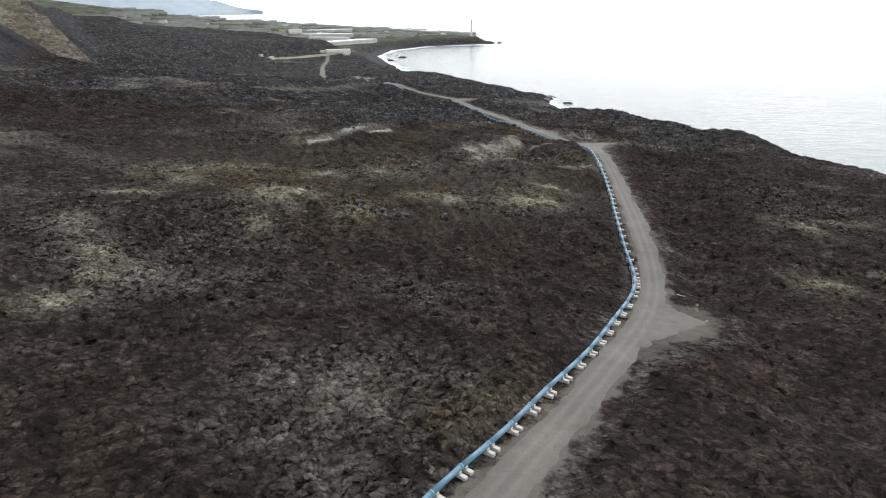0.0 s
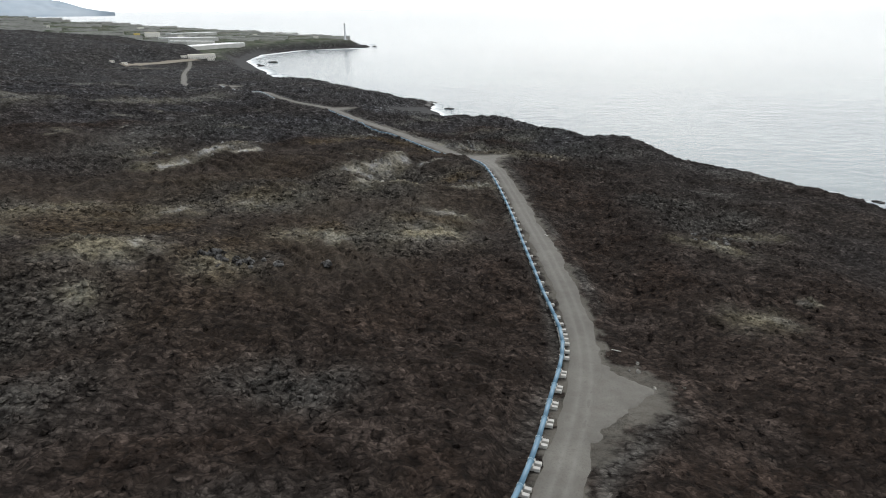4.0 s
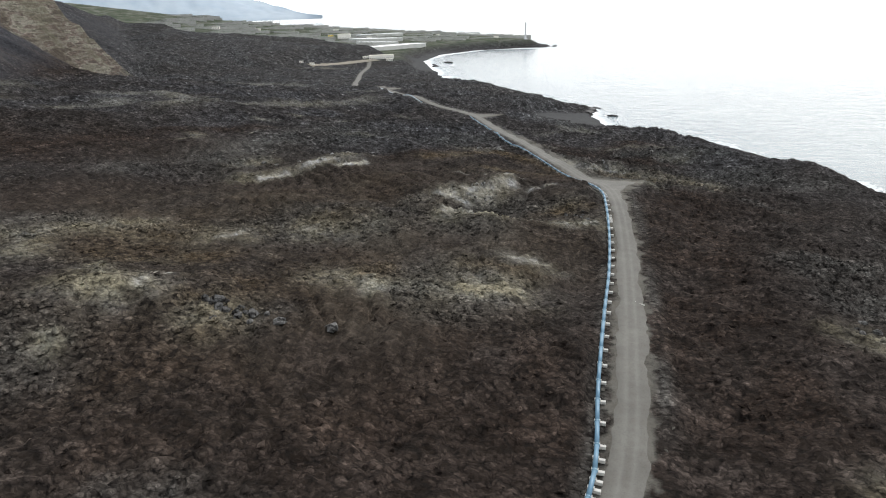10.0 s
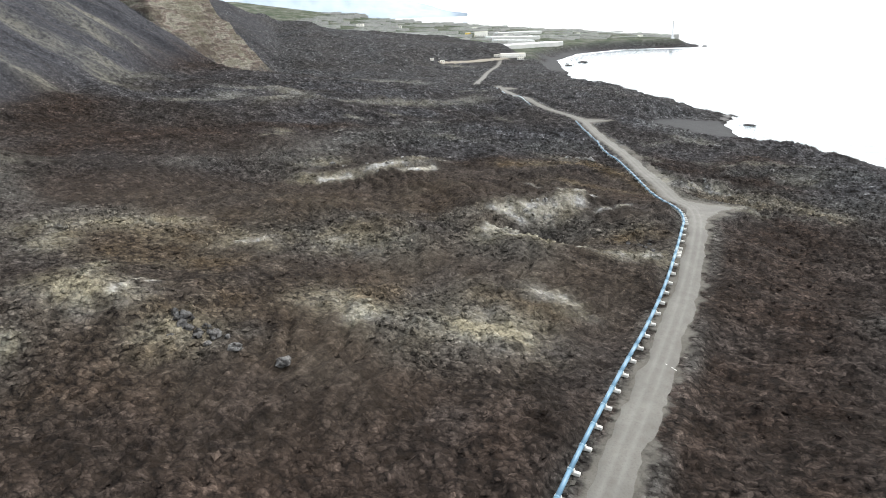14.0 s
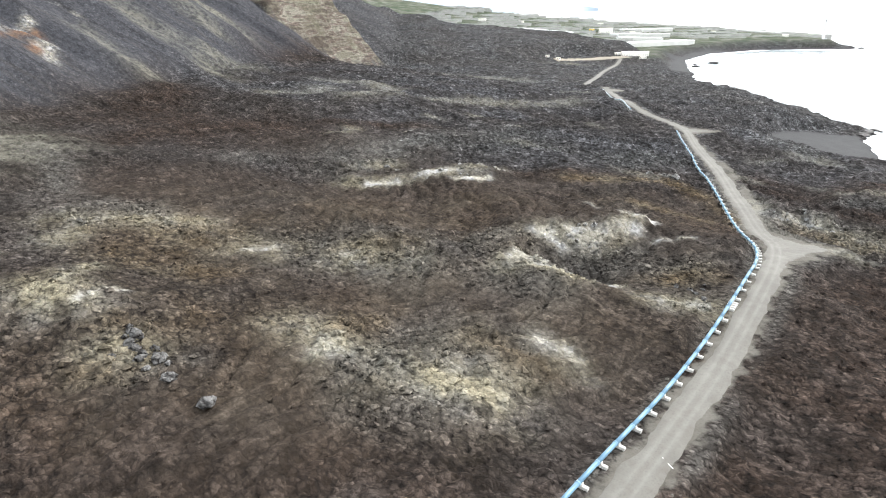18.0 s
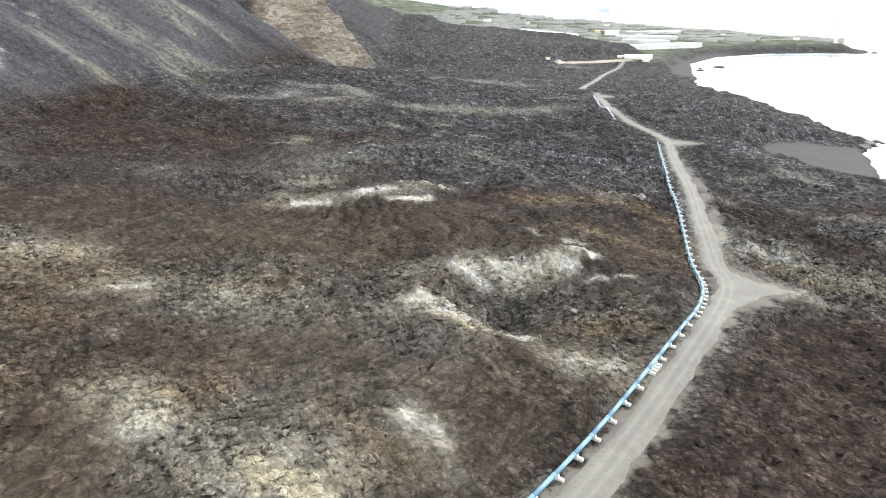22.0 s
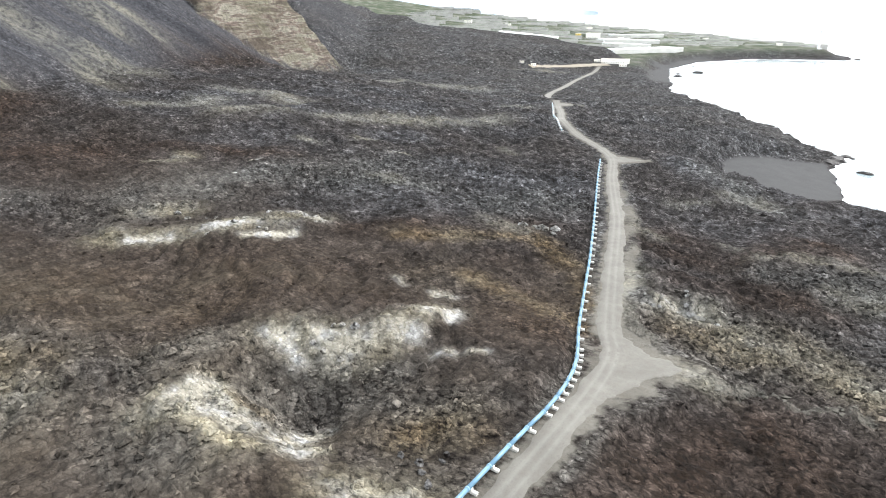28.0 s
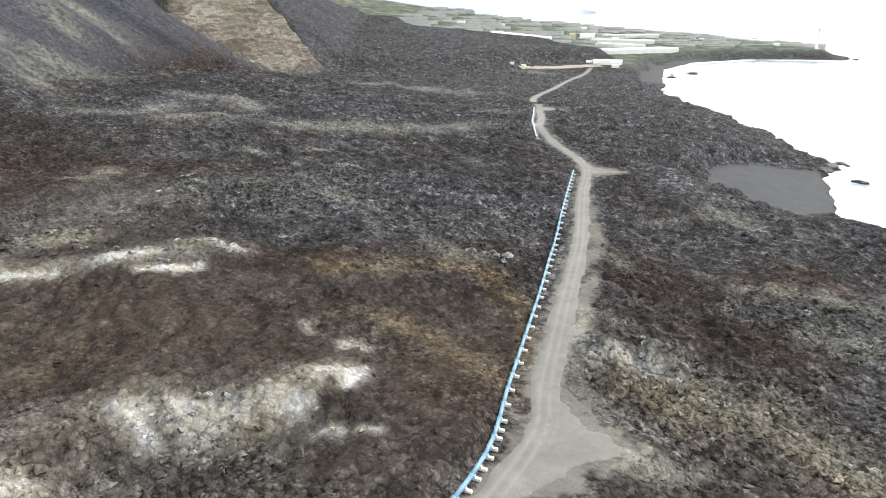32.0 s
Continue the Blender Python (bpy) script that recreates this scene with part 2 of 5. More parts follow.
def noise_of(nt, scale, detail=6.0, rough=0.6, vector=None):
    n = node(nt, "ShaderNodeTexNoise", Scale=scale, Detail=detail, Roughness=rough)
    if vector is None:
        vector = nt.nodes.get("place") or nt.nodes.new("ShaderNodeNewGeometry")
        vector.name = "place"
        vector = vector.outputs["Position"]
    nt.links.new(vector, n.inputs["Vector"])
    return n.outputs["Fac"]


def ramp(nt, fac, stops):
    r = nt.nodes.new("ShaderNodeValToRGB")
    while len(r.color_ramp.elements) < len(stops):
        r.color_ramp.elements.new(0.5)
    for e, (at, colour) in zip(r.color_ramp.elements, stops):
        e.position, e.color = at, (*colour, 1) if len(colour) == 3 else colour
    nt.links.new(fac, r.inputs[0])
    return r.outputs[0]


def mix(nt, fac, a, b, kind="MIX"):
    n = nt.nodes.new("ShaderNodeMixRGB")
    n.blend_type = kind
    for slot, v in ((0, fac), (1, a), (2, b)):
        if isinstance(v, bpy.types.NodeSocket):
            nt.links.new(v, n.inputs[slot])
        else:
            n.inputs[slot].default_value = v if slot == 0 else (*v, 1)
    return n.outputs[0]


def calc(nt, kind, a, b, c=None):
    n = nt.nodes.new("ShaderNodeMath")
    n.operation, n.use_clamp = kind, False
    for slot, v in enumerate((a, b, c)):
        if isinstance(v, bpy.types.NodeSocket):
            nt.links.new(v, n.inputs[slot])
        elif v is not None:
            n.inputs[slot].default_value = v
    return n.outputs[0]


def clamped(nt, value):
    n = nt.nodes.new("ShaderNodeClamp")
    nt.links.new(value, n.inputs[0])
    return n.outputs[0]


def relief(nt, bsdf, fac, strength, distance):
    b = node(nt, "ShaderNodeBump", Strength=strength, Distance=distance)
    nt.links.new(fac, b.inputs["Height"])
    nt.links.new(b.outputs[0], bsdf.inputs["Normal"])


def attribute(nt, name):
    a = nt.nodes.new("ShaderNodeAttribute")
    a.attribute_name = name
    return a.outputs["Fac"]


def plain(name, colour, rough=0.7, metal=0.0, spread=0.15, scale=2.0, bump=0.0):
    """A painted or cast surface with soft blotches, dirt and a fine grain."""
    m, nt, bsdf = material(name)
    big, fine = noise_of(nt, scale, 4), noise_of(nt, scale * 14, 3)
    dark = tuple(c * (1 - spread) for c in colour)
    light = tuple(min(1, c * (1 + spread * 0.6)) for c in colour)
    body = ramp(nt, big, [(0.3, dark), (0.7, light)])
    body = mix(nt, 0.25, body, ramp(nt, fine, [(0.3, dark), (0.7, light)]), "MIX")
    nt.links.new(body, bsdf.inputs["Base Color"])
    bsdf.inputs["Roughness"].default_value, bsdf.inputs["Metallic"].default_value = rough, metal
    if bump:
        relief(nt, bsdf, fine, 0.6, bump)
    return m


def gravel(nt):
    """Crushed grey lava, the same on the track and on its shoulders."""
    fine = noise_of(nt, 3.0, 5, 0.7)
    body = ramp(nt, noise_of(nt, 0.12, 5), [(0.3, (0.092, 0.086, 0.074)), (0.7, (0.136, 0.129, 0.112))])
    body = mix(nt, ramp(nt, noise_of(nt, 0.5, 4), [(0.3, (0.45, 0.45, 0.45)), (0.55, (0, 0, 0))]), body, (0.088, 0.077, 0.064))
    return mix(nt, ramp(nt, fine, [(0.3, (0.55, 0.55, 0.55)), (0.5, (0, 0, 0))]), body, (0.062, 0.056, 0.049))


def facets(nt, scale, vector):
    """Broken clasts: a random tone for each, its rim (darkened later as crevice shade), and the height of its tilted
    face in metres.
    """
    v = node(nt, "ShaderNodeTexVoronoi", Scale=scale)
    nt.links.new(vector, v.inputs["Vector"])
    split = nt.nodes.new("ShaderNodeSeparateColor")
    nt.links.new(v.outputs["Color"], split.inputs[0])
    away, lean, rise = (nt.nodes.new("ShaderNodeVectorMath") for _ in range(3))
    away.operation, lean.operation, rise.operation = "SUBTRACT", "SUBTRACT", "DOT_PRODUCT"
    nt.links.new(vector, away.inputs[0])
    nt.links.new(v.outputs["Position"], away.inputs[1])
    nt.links.new(v.outputs["Color"], lean.inputs[0])
    lean.inputs[1].default_value = (0.5, 0.5, 0.5)
    nt.links.new(away.outputs[0], rise.inputs[0])
    nt.links.new(lean.outputs[0], rise.inputs[1])
    return split.outputs[1], v.outputs["Distance"], rise.outputs["Value"]


def grey_ramp(nt, fac, stops):
    return ramp(nt, fac, [(at, (v, v, v)) for at, v in stops])


def lava_material(blocks=False):
    m, nt, bsdf = material("lava_blocks" if blocks else "lava_rubble")
    big, mid, small, fine = noise_of(nt, 0.018, 5), noise_of(nt, 0.11, 6), noise_of(nt, 0.6, 6, 0.7), noise_of(nt, 3.2, 5, 0.8)
    place = nt.nodes["place"].outputs["Position"]
    # the clasts follow a bent grid, so that no row of them repeats
    stir = node(nt, "ShaderNodeTexNoise", Scale=0.45, Detail=3.0)
    nt.links.new(place, stir.inputs["Vector"])
    bent = nt.nodes.new("ShaderNodeVectorMath")
    bent.operation = "MULTIPLY_ADD"
    nt.links.new(stir.outputs["Color"], bent.inputs[0])
    bent.inputs[1].default_value = (1.9, 1.9, 1.9)
    nt.links.new(place, bent.inputs[2])
    squeeze = nt.nodes.new("ShaderNodeMapping")
    squeeze.inputs["Rotation"].default_value, squeeze.inputs["Scale"].default_value = (0, 0, radians(24)), (0.8, 1.0, 1.0)
    nt.links.new(bent.outputs[0], squeeze.inputs["Vector"])
    clast, clast_rim, clast_face = facets(nt, 0.80, squeeze.outputs[0])
    chip, chip_rim, chip_face = facets(nt, 2.1, squeeze.outputs[0])
    lump, lump_rim, lump_face = facets(nt, 0.26, squeeze.outputs[0])
    cool, skin, ash = attribute(nt, "cool"), attribute(nt, "smooth"), attribute(nt, "ash")
    # dark rock: brown or neutral, in patches of tens of metres
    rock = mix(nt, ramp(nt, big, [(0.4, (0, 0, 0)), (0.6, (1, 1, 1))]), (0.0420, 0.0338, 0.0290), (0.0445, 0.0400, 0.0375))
    # bluish tint on the far lava: distance haze put into the rock's colour
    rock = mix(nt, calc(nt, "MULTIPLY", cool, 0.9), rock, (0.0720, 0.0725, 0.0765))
    rock = mix(nt, ramp(nt, noise_of(nt, 0.013, 4), [(0.46, (0, 0, 0)), (0.6, (0.5, 0.5, 0.5))]), rock, (0.040, 0.0335, 0.0290))
    rock = mix(nt, attribute(nt, "red"), rock, (0.0400, 0.0282, 0.0220))
    rock = mix(nt, 1.0, rock, grey_ramp(nt, mid, [(0.30, 0.55), (0.45, 0.9), (0.55, 1.1), (0.72, 1.75)]), "MULTIPLY")
    rock = mix(nt, calc(nt, "MULTIPLY", skin, 0.75), rock, (0.0360, 0.0296, 0.0248))
    soft = ramp(nt, mid, [(0.28, (0.5, 0.5, 0.5)), (0.5, (1, 1, 1))])
    speck = ramp(nt, small, [(0.34, (0.4, 0.4, 0.4)), (0.58, (1.1, 1.1, 1.1))])
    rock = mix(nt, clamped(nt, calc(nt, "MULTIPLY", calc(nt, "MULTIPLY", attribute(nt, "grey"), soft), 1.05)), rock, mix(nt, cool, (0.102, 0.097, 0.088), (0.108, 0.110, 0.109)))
    rock = mix(nt, calc(nt, "MULTIPLY", attribute(nt, "brown"), soft), rock, mix(nt, ramp(nt, noise_of(nt, 0.07, 4), [(0.42, (0, 0, 0)), (0.6, (1, 1, 1))]), (0.094, 0.069, 0.041), (0.112, 0.092, 0.063)))
    if blocks:
        each = nt.nodes.new("ShaderNodeNewGeometry")
        tint = grey_ramp(nt, each.outputs["Random Per Island"], [(0.0, 0.7), (0.55, 1.1), (0.9, 1.6), (1.0, 2.1)])
    else:
        tint = mix(nt, 0.9, grey_ramp(nt, clast, [(0.0, 0.6), (0.6, 0.97), (0.88, 1.35), (1.0, 1.7)]), grey_ramp(nt, chip, [(0.0, 0.58), (0.6, 0.97), (0.88, 1.38), (1.0, 1.95)]), "MULTIPLY")
    knob = noise_of(nt, 0.3, 5, 0.6)
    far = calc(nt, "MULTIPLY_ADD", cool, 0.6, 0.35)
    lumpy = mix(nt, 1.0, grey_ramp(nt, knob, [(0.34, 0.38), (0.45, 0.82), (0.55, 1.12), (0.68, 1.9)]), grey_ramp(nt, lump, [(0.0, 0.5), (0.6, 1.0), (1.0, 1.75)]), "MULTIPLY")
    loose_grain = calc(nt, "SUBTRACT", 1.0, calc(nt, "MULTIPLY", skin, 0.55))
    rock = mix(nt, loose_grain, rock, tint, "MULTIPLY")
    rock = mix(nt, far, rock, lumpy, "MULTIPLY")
    # streaks for the creases of the wrinkled skin: fold shading put into the colour
    flow = nt.nodes.new("ShaderNodeMapping")
    flow.inputs["Rotation"].default_value, flow.inputs["Scale"].default_value = (0, 0, radians(-28)), (1.0, 0.16, 0.5)
    nt.links.new(place, flow.inputs["Vector"])
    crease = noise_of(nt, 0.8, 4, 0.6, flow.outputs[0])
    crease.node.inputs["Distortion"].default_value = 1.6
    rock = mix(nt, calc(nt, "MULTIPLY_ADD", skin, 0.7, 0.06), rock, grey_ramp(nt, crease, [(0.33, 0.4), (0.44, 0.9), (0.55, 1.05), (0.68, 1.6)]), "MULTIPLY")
    # gaps between the clasts: crevice shade put into the colour
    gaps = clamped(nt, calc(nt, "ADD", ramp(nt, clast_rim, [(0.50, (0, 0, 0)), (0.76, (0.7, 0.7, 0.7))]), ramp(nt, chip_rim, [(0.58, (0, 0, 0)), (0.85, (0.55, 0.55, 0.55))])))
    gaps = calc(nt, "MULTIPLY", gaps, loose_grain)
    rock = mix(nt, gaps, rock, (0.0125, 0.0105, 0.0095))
    sift = mix(nt, noise_of(nt, 0.05, 6), (0.0410, 0.0418, 0.0470), (0.068, 0.0695, 0.0770))
    sift = mix(nt, ramp(nt, small, [(0.35, (0.5, 0.5, 0.5)), (0.55, (0, 0, 0))]), sift, (0.042, 0.0408, 0.0425))
    sift = mix(nt, calc(nt, "MULTIPLY", attribute(nt, "red"), 0.8), sift, (0.0370, 0.0280, 0.0240))
    body = mix(nt, calc(nt, "MULTIPLY", ash, 0.9), rock, sift)
    fall = nt.nodes.new("ShaderNodeMapping")
    fall.inputs["Rotation"].default_value = (0, 0, radians(-52))
    nt.links.new(nt.nodes["place"].outputs["Position"], fall.inputs["Vector"])
    thin = nt.nodes.new("ShaderNodeMapping")
    thin.inputs["Scale"].default_value = (0.045, 1.0, 0.02)
    nt.links.new(fall.outputs[0], thin.inputs["Vector"])
    runs = noise_of(nt, 0.10, 7, 0.68, thin.outputs[0])
    body = mix(nt, calc(nt, "MULTIPLY", ash, ramp(nt, runs, [(0.52, (0, 0, 0)), (0.72, (0.6, 0.6, 0.6))])), body, (0.062, 0.054, 0.046))
    body = mix(nt, calc(nt, "MULTIPLY", ash, ramp(nt, noise_of(nt, 0.035, 5, 0.6, thin.outputs[0]), [(0.5, (0, 0, 0)), (0.62, (0.7, 0.7, 0.7))])), body, (0.034, 0.0348, 0.0390))
    body = mix(nt, calc(nt, "MULTIPLY", ash, ramp(nt, runs, [(0.3, (0.6, 0.6, 0.6)), (0.46, (0, 0, 0))])), body, (0.015, 0.0138, 0.0135))
    body = mix(nt, calc(nt, "MULTIPLY", ash, 0.85), body, mix(nt, 0.5, tint, ramp(nt, knob, [(0.34, (0.5, 0.5, 0.5)), (0.5, (0.95, 0.95, 0.95)), (0.68, (1.6, 1.58, 1.55))])), "MULTIPLY")
    beds = nt.nodes.new("ShaderNodeMapping")
    beds.inputs["Scale"].default_value = (0.010, 0.010, 0.075)
    nt.links.new(nt.nodes["place"].outputs["Position"], beds.inputs["Vector"])
    bed = noise_of(nt, 1.0, 3, 0.6, beds.outputs[0])
    layers = ramp(nt, bed, [(0.38, (0.075, 0.062, 0.050)), (0.42, (0.125, 0.112, 0.088)), (0.46, (0.165, 0.150, 0.122)), (0.49, (0.088, 0.070, 0.058)), (0.53, (0.150, 0.122, 0.104)), (0.56, (0.215, 0.200, 0.165)), (0.64, (0.145, 0.135, 0.104))])
    cut = nt.nodes.new("ShaderNodeMapping")
    cut.inputs["Scale"].default_value = (0.03, 0.03, 0.42)
    nt.links.new(nt.nodes["place"].outputs["Position"], cut.inputs["Vector"])
    layers = mix(nt, ramp(nt, noise_of(nt, 1.0, 4, 0.65, cut.outputs[0]), [(0.38, (0.85, 0.85, 0.85)), (0.46, (0, 0, 0))]), layers, (0.060, 0.049, 0.042))
    layers = mix(nt, ramp(nt, noise_of(nt, 0.02, 4), [(0.5, (0, 0, 0)), (0.62, (0.5, 0.5, 0.5))]), layers, (0.125, 0.122, 0.086))
    layers = mix(nt, ramp(nt, small, [(0.36, (0.6, 0.6, 0.6)), (0.5, (0, 0, 0))]), layers, (0.085, 0.074, 0.060))
    layers = mix(nt, 0.6, layers, mix(nt, 0.5, tint, ramp(nt, knob, [(0.36, (0.35, 0.35, 0.35)), (0.5, (0.95, 0.95, 0.95)), (0.66, (1.7, 1.7, 1.7))])), "MULTIPLY")
    body = mix(nt, attribute(nt, "strata"), body, layers)
    crop = ramp(nt, noise_of(nt, 0.03, 5), [(0.35, (0.060, 0.076, 0.050)), (0.5, (0.095, 0.105, 0.075)), (0.66, (0.17, 0.168, 0.145))])
    body = mix(nt, attribute(nt, "crop"), body, crop)
    sand = mix(nt, noise_of(nt, 0.09, 5), (0.054, 0.0537, 0.0535), (0.074, 0.0735, 0.073))
    body = mix(nt, attribute(nt, "sand"), body, sand)
    wisp = calc(nt, "MULTIPLY", attribute(nt, "streak"), ramp(nt, runs, [(0.36, (0.15, 0.15, 0.15)), (0.62, (0.7, 0.7, 0.7))]))
    wisp = calc(nt, "MULTIPLY", wisp, ramp(nt, knob, [(0.36, (0.25, 0.25, 0.25)), (0.56, (1.3, 1.3, 1.3))]))
    body = mix(nt, wisp, body, (0.190, 0.182, 0.145))
    dust = clamped(nt, calc(nt, "MULTIPLY_ADD", attribute(nt, "dust"), 1.5, calc(nt, "SUBTRACT", calc(nt, "MULTIPLY", mix(nt, 0.5, small, fine), 1.3), 1.0)))
    body = mix(nt, calc(nt, "MULTIPLY", dust, 0.92), body, gravel(nt))
    # mineral crusts: a powder that lies softly over the rubble and leaves the gaps dark
    ragged = calc(nt, "MULTIPLY_ADD", mix(nt, 0.6, noise_of(nt, 0.26, 5, 0.65), small), 3.6, -0.8)
    hold = calc(nt, "SUBTRACT", 1.0, calc(nt, "MULTIPLY", gaps, 0.8))
    crust = ramp(nt, mid, [(0.40, (0.262, 0.233, 0.163)), (0.54, (0.256, 0.240, 0.190)), (0.66, (0.250, 0.244, 0.220))])
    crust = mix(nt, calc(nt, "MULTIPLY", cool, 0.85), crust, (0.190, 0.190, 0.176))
    crust = mix(nt, 0.5, crust, tint, "MULTIPLY")
    pale = clamped(nt, calc(nt, "MULTIPLY", calc(nt, "MULTIPLY", attribute(nt, "pale"), ragged), calc(nt, "MULTIPLY", hold, 1.1)))
    body = mix(nt, pale, body, crust)
    body = mix(nt, calc(nt, "MULTIPLY", attribute(nt, "orange"), speck), body, (0.20, 0.110, 0.058))
    white = attribute(nt, "white")
    white = clamped(nt, calc(nt, "MULTIPLY", calc(nt, "MULTIPLY", white, calc(nt, "MULTIPLY_ADD", white, 0.5, ragged)), hold))
    powder = mix(nt, ramp(nt, noise_of(nt, 0.2, 3), [(0.45, (0, 0, 0)), (0.6, (1, 1, 1))]), (0.31, 0.290, 0.240), (0.34, 0.337, 0.326))
    body = mix(nt, white, body, mix(nt, 0.55, powder, tint, "MULTIPLY"))
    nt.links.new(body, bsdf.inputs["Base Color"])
    bsdf.inputs["Roughness"].default_value = 0.92
    bsdf.inputs["Specular IOR Level"].default_value = 0.02
    lift = calc(nt, "MULTIPLY_ADD", clast_face, 0.9, calc(nt, "MULTIPLY_ADD", chip_face, 0.8, calc(nt, "MULTIPLY", mix(nt, 0.5, small, fine), 0.35)))
    lift = calc(nt, "SUBTRACT", lift, calc(nt, "MULTIPLY_ADD", clast_rim, 0.45, calc(nt, "MULTIPLY", chip_rim, 0.16)))
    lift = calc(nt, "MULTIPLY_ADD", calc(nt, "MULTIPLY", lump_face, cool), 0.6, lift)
    loose = calc(nt, "SUBTRACT", 1.0, calc(nt, "MULTIPLY", calc(nt, "MAXIMUM", calc(nt, "MAXIMUM", dust, calc(nt, "MULTIPLY", skin, 0.5)), calc(nt, "MAXIMUM", attribute(nt, "sand"), calc(nt, "MULTIPLY", ash, 0.3))), 0.9))
    relief(nt, bsdf, calc(nt, "MULTIPLY", lift, loose), 1.0, 1.0)
    return m


def road_material():
    m, nt, bsdf = material("gravel_track")
    across, fine = attribute(nt, "across"), noise_of(nt, 3.0, 5, 0.7)
    body = gravel(nt)
    tyre = calc(nt, "MULTIPLY", across, ramp(nt, noise_of(nt, 0.35, 4), [(0.3, (0.4, 0.4, 0.4)), (0.6, (1, 1, 1))]))
    body = mix(nt, calc(nt, "MULTIPLY", tyre, 0.32), body, (0.205, 0.198, 0.180))
    nt.links.new(body, bsdf.inputs["Base Color"])
    bsdf.inputs["Roughness"].default_value = 0.95
    relief(nt, bsdf, fine, 0.5, 0.06)
    return m


def sea_material():
    m, nt, bsdf = material("sea_water")
    place = nt.nodes.new("ShaderNodeNewGeometry")
    stretch = nt.nodes.new("ShaderNodeMapping")
    stretch.inputs["Scale"].default_value = (0.5, 1.0, 1.0)
    stretch.inputs["Rotation"].default_value = (0, 0, radians(25))
    nt.links.new(place.outputs["Position"], stretch.inputs["Vector"])
    swell = noise_of(nt, 0.07, 6, 0.62, stretch.outputs[0])
    body = ramp(nt, noise_of(nt, 0.006, 4), [(0.35, (0.10, 0.14, 0.16)), (0.65, (0.16, 0.20, 0.21))])
    foam = attribute(nt, "foam")
    lace = clamped(nt, calc(nt, "MULTIPLY_ADD", foam, 1.7, calc(nt, "SUBTRACT", calc(nt, "MULTIPLY", noise_of(nt, 0.22, 7, 0.7), 1.6), 1.25)))
    body = mix(nt, lace, body, (0.85, 0.87, 0.87))
    nt.links.new(body, bsdf.inputs["Base Color"])
    nt.links.new(ramp(nt, lace, [(0.0, (0.16, 0.16, 0.16)), (0.6, (0.8, 0.8, 0.8))]), bsdf.inputs["Roughness"])
    bsdf.inputs["IOR"].default_value = 1.33
    relief(nt, bsdf, swell, 0.5, 2.2)
    return m


LAVA, BLOCKS, TRACK, WATER = lava_material(), lava_material(True), road_material(), sea_material()
PIPE_BLUE = plain("blue_pipe_paint", (0.105, 0.205, 0.285), 0.5, 0.0, 0.18, 0.7)
PIPE_PALE = plain("pale_pipe_paint", (0.42, 0.47, 0.50), 0.5, 0.0, 0.12, 0.7)
COLLAR_BLUE = plain("blue_collar_iron", (0.16, 0.28, 0.36), 0.5, 0.0, 0.2, 2.0)
CONCRETE = plain("pale_concrete", (0.47, 0.455, 0.42), 0.85, 0.0, 0.16, 1.5, 0.02)
STONE_WALL = plain("grey_terrace_stone", (0.40, 0.395, 0.37), 0.9, 0.0, 0.3, 0.08)
CROP = plain("banana_leaves", (0.064, 0.082, 0.048), 0.8, 0.0, 0.5, 0.12)
NETTING = plain("white_greenhouse_netting", (0.72, 0.73, 0.72), 0.7, 0.0, 0.08, 0.05)
NET_SIDE = plain("grey_greenhouse_side", (0.46, 0.46, 0.43), 0.8, 0.0, 0.15, 0.06)
PLASTER = plain("white_plaster", (0.74, 0.72, 0.66), 0.85, 0.0, 0.1, 0.1)
EARTH = plain("pale_bare_earth", (0.22, 0.192, 0.148), 0.95, 0.0, 0.25, 0.06)
YELLOW = plain("yellow_plaster", (0.72, 0.52, 0.10), 0.85, 0.0, 0.1, 0.1)
ROOF = plain("pale_roof", (0.60, 0.56, 0.47), 0.85, 0.0, 0.12, 0.12)
DARK_GLASS = plain("dark_window_glass", (0.03, 0.035, 0.04), 0.15, 0.0, 0.2, 0.3)
DOOR_WOOD = plain("brown_door", (0.16, 0.09, 0.05), 0.6, 0.0, 0.2, 0.5)
TOWER = plain("tower_concrete", (0.60, 0.61, 0.62), 0.8, 0.0, 0.1, 0.08)
WET_ROCK = plain("wet_black_rock", (0.030, 0.028, 0.027), 0.55, 0.0, 0.4, 0.3, 0.2)
WET_ROCK.node_tree.nodes["Principled BSDF"].inputs["Specular IOR Level"].default_value = 0.08
# backdrop colour with the blue haze of distance mixed into it
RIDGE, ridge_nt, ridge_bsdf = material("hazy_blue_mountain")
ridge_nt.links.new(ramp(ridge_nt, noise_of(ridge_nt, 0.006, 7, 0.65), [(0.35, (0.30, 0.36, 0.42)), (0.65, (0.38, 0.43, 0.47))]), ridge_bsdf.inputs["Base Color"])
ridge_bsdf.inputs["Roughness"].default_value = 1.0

# ---- helpers for building ----
def mesh_from(name, verts, faces, mat, smooth_faces=True):
    """A mesh object from arrays of corners and of three- or four-cornered faces."""
    verts, faces = np.asarray(verts, np.float32), np.asarray(faces, np.int32)
    me = bpy.data.meshes.new(name)
    n = faces.shape[1]
    me.vertices.add(len(verts))
    me.vertices.foreach_set("co", verts.ravel())
    me.loops.add(faces.size)
    me.loops.foreach_set("vertex_index", faces.ravel())
    me.polygons.add(len(faces))
    me.polygons.foreach_set("loop_start", np.arange(0, faces.size, n, dtype=np.int32))
    me.polygons.foreach_set("use_smooth", np.full(len(faces), smooth_faces))
    me.update(calc_edges=True)
    me.materials.append(mat)
    return me


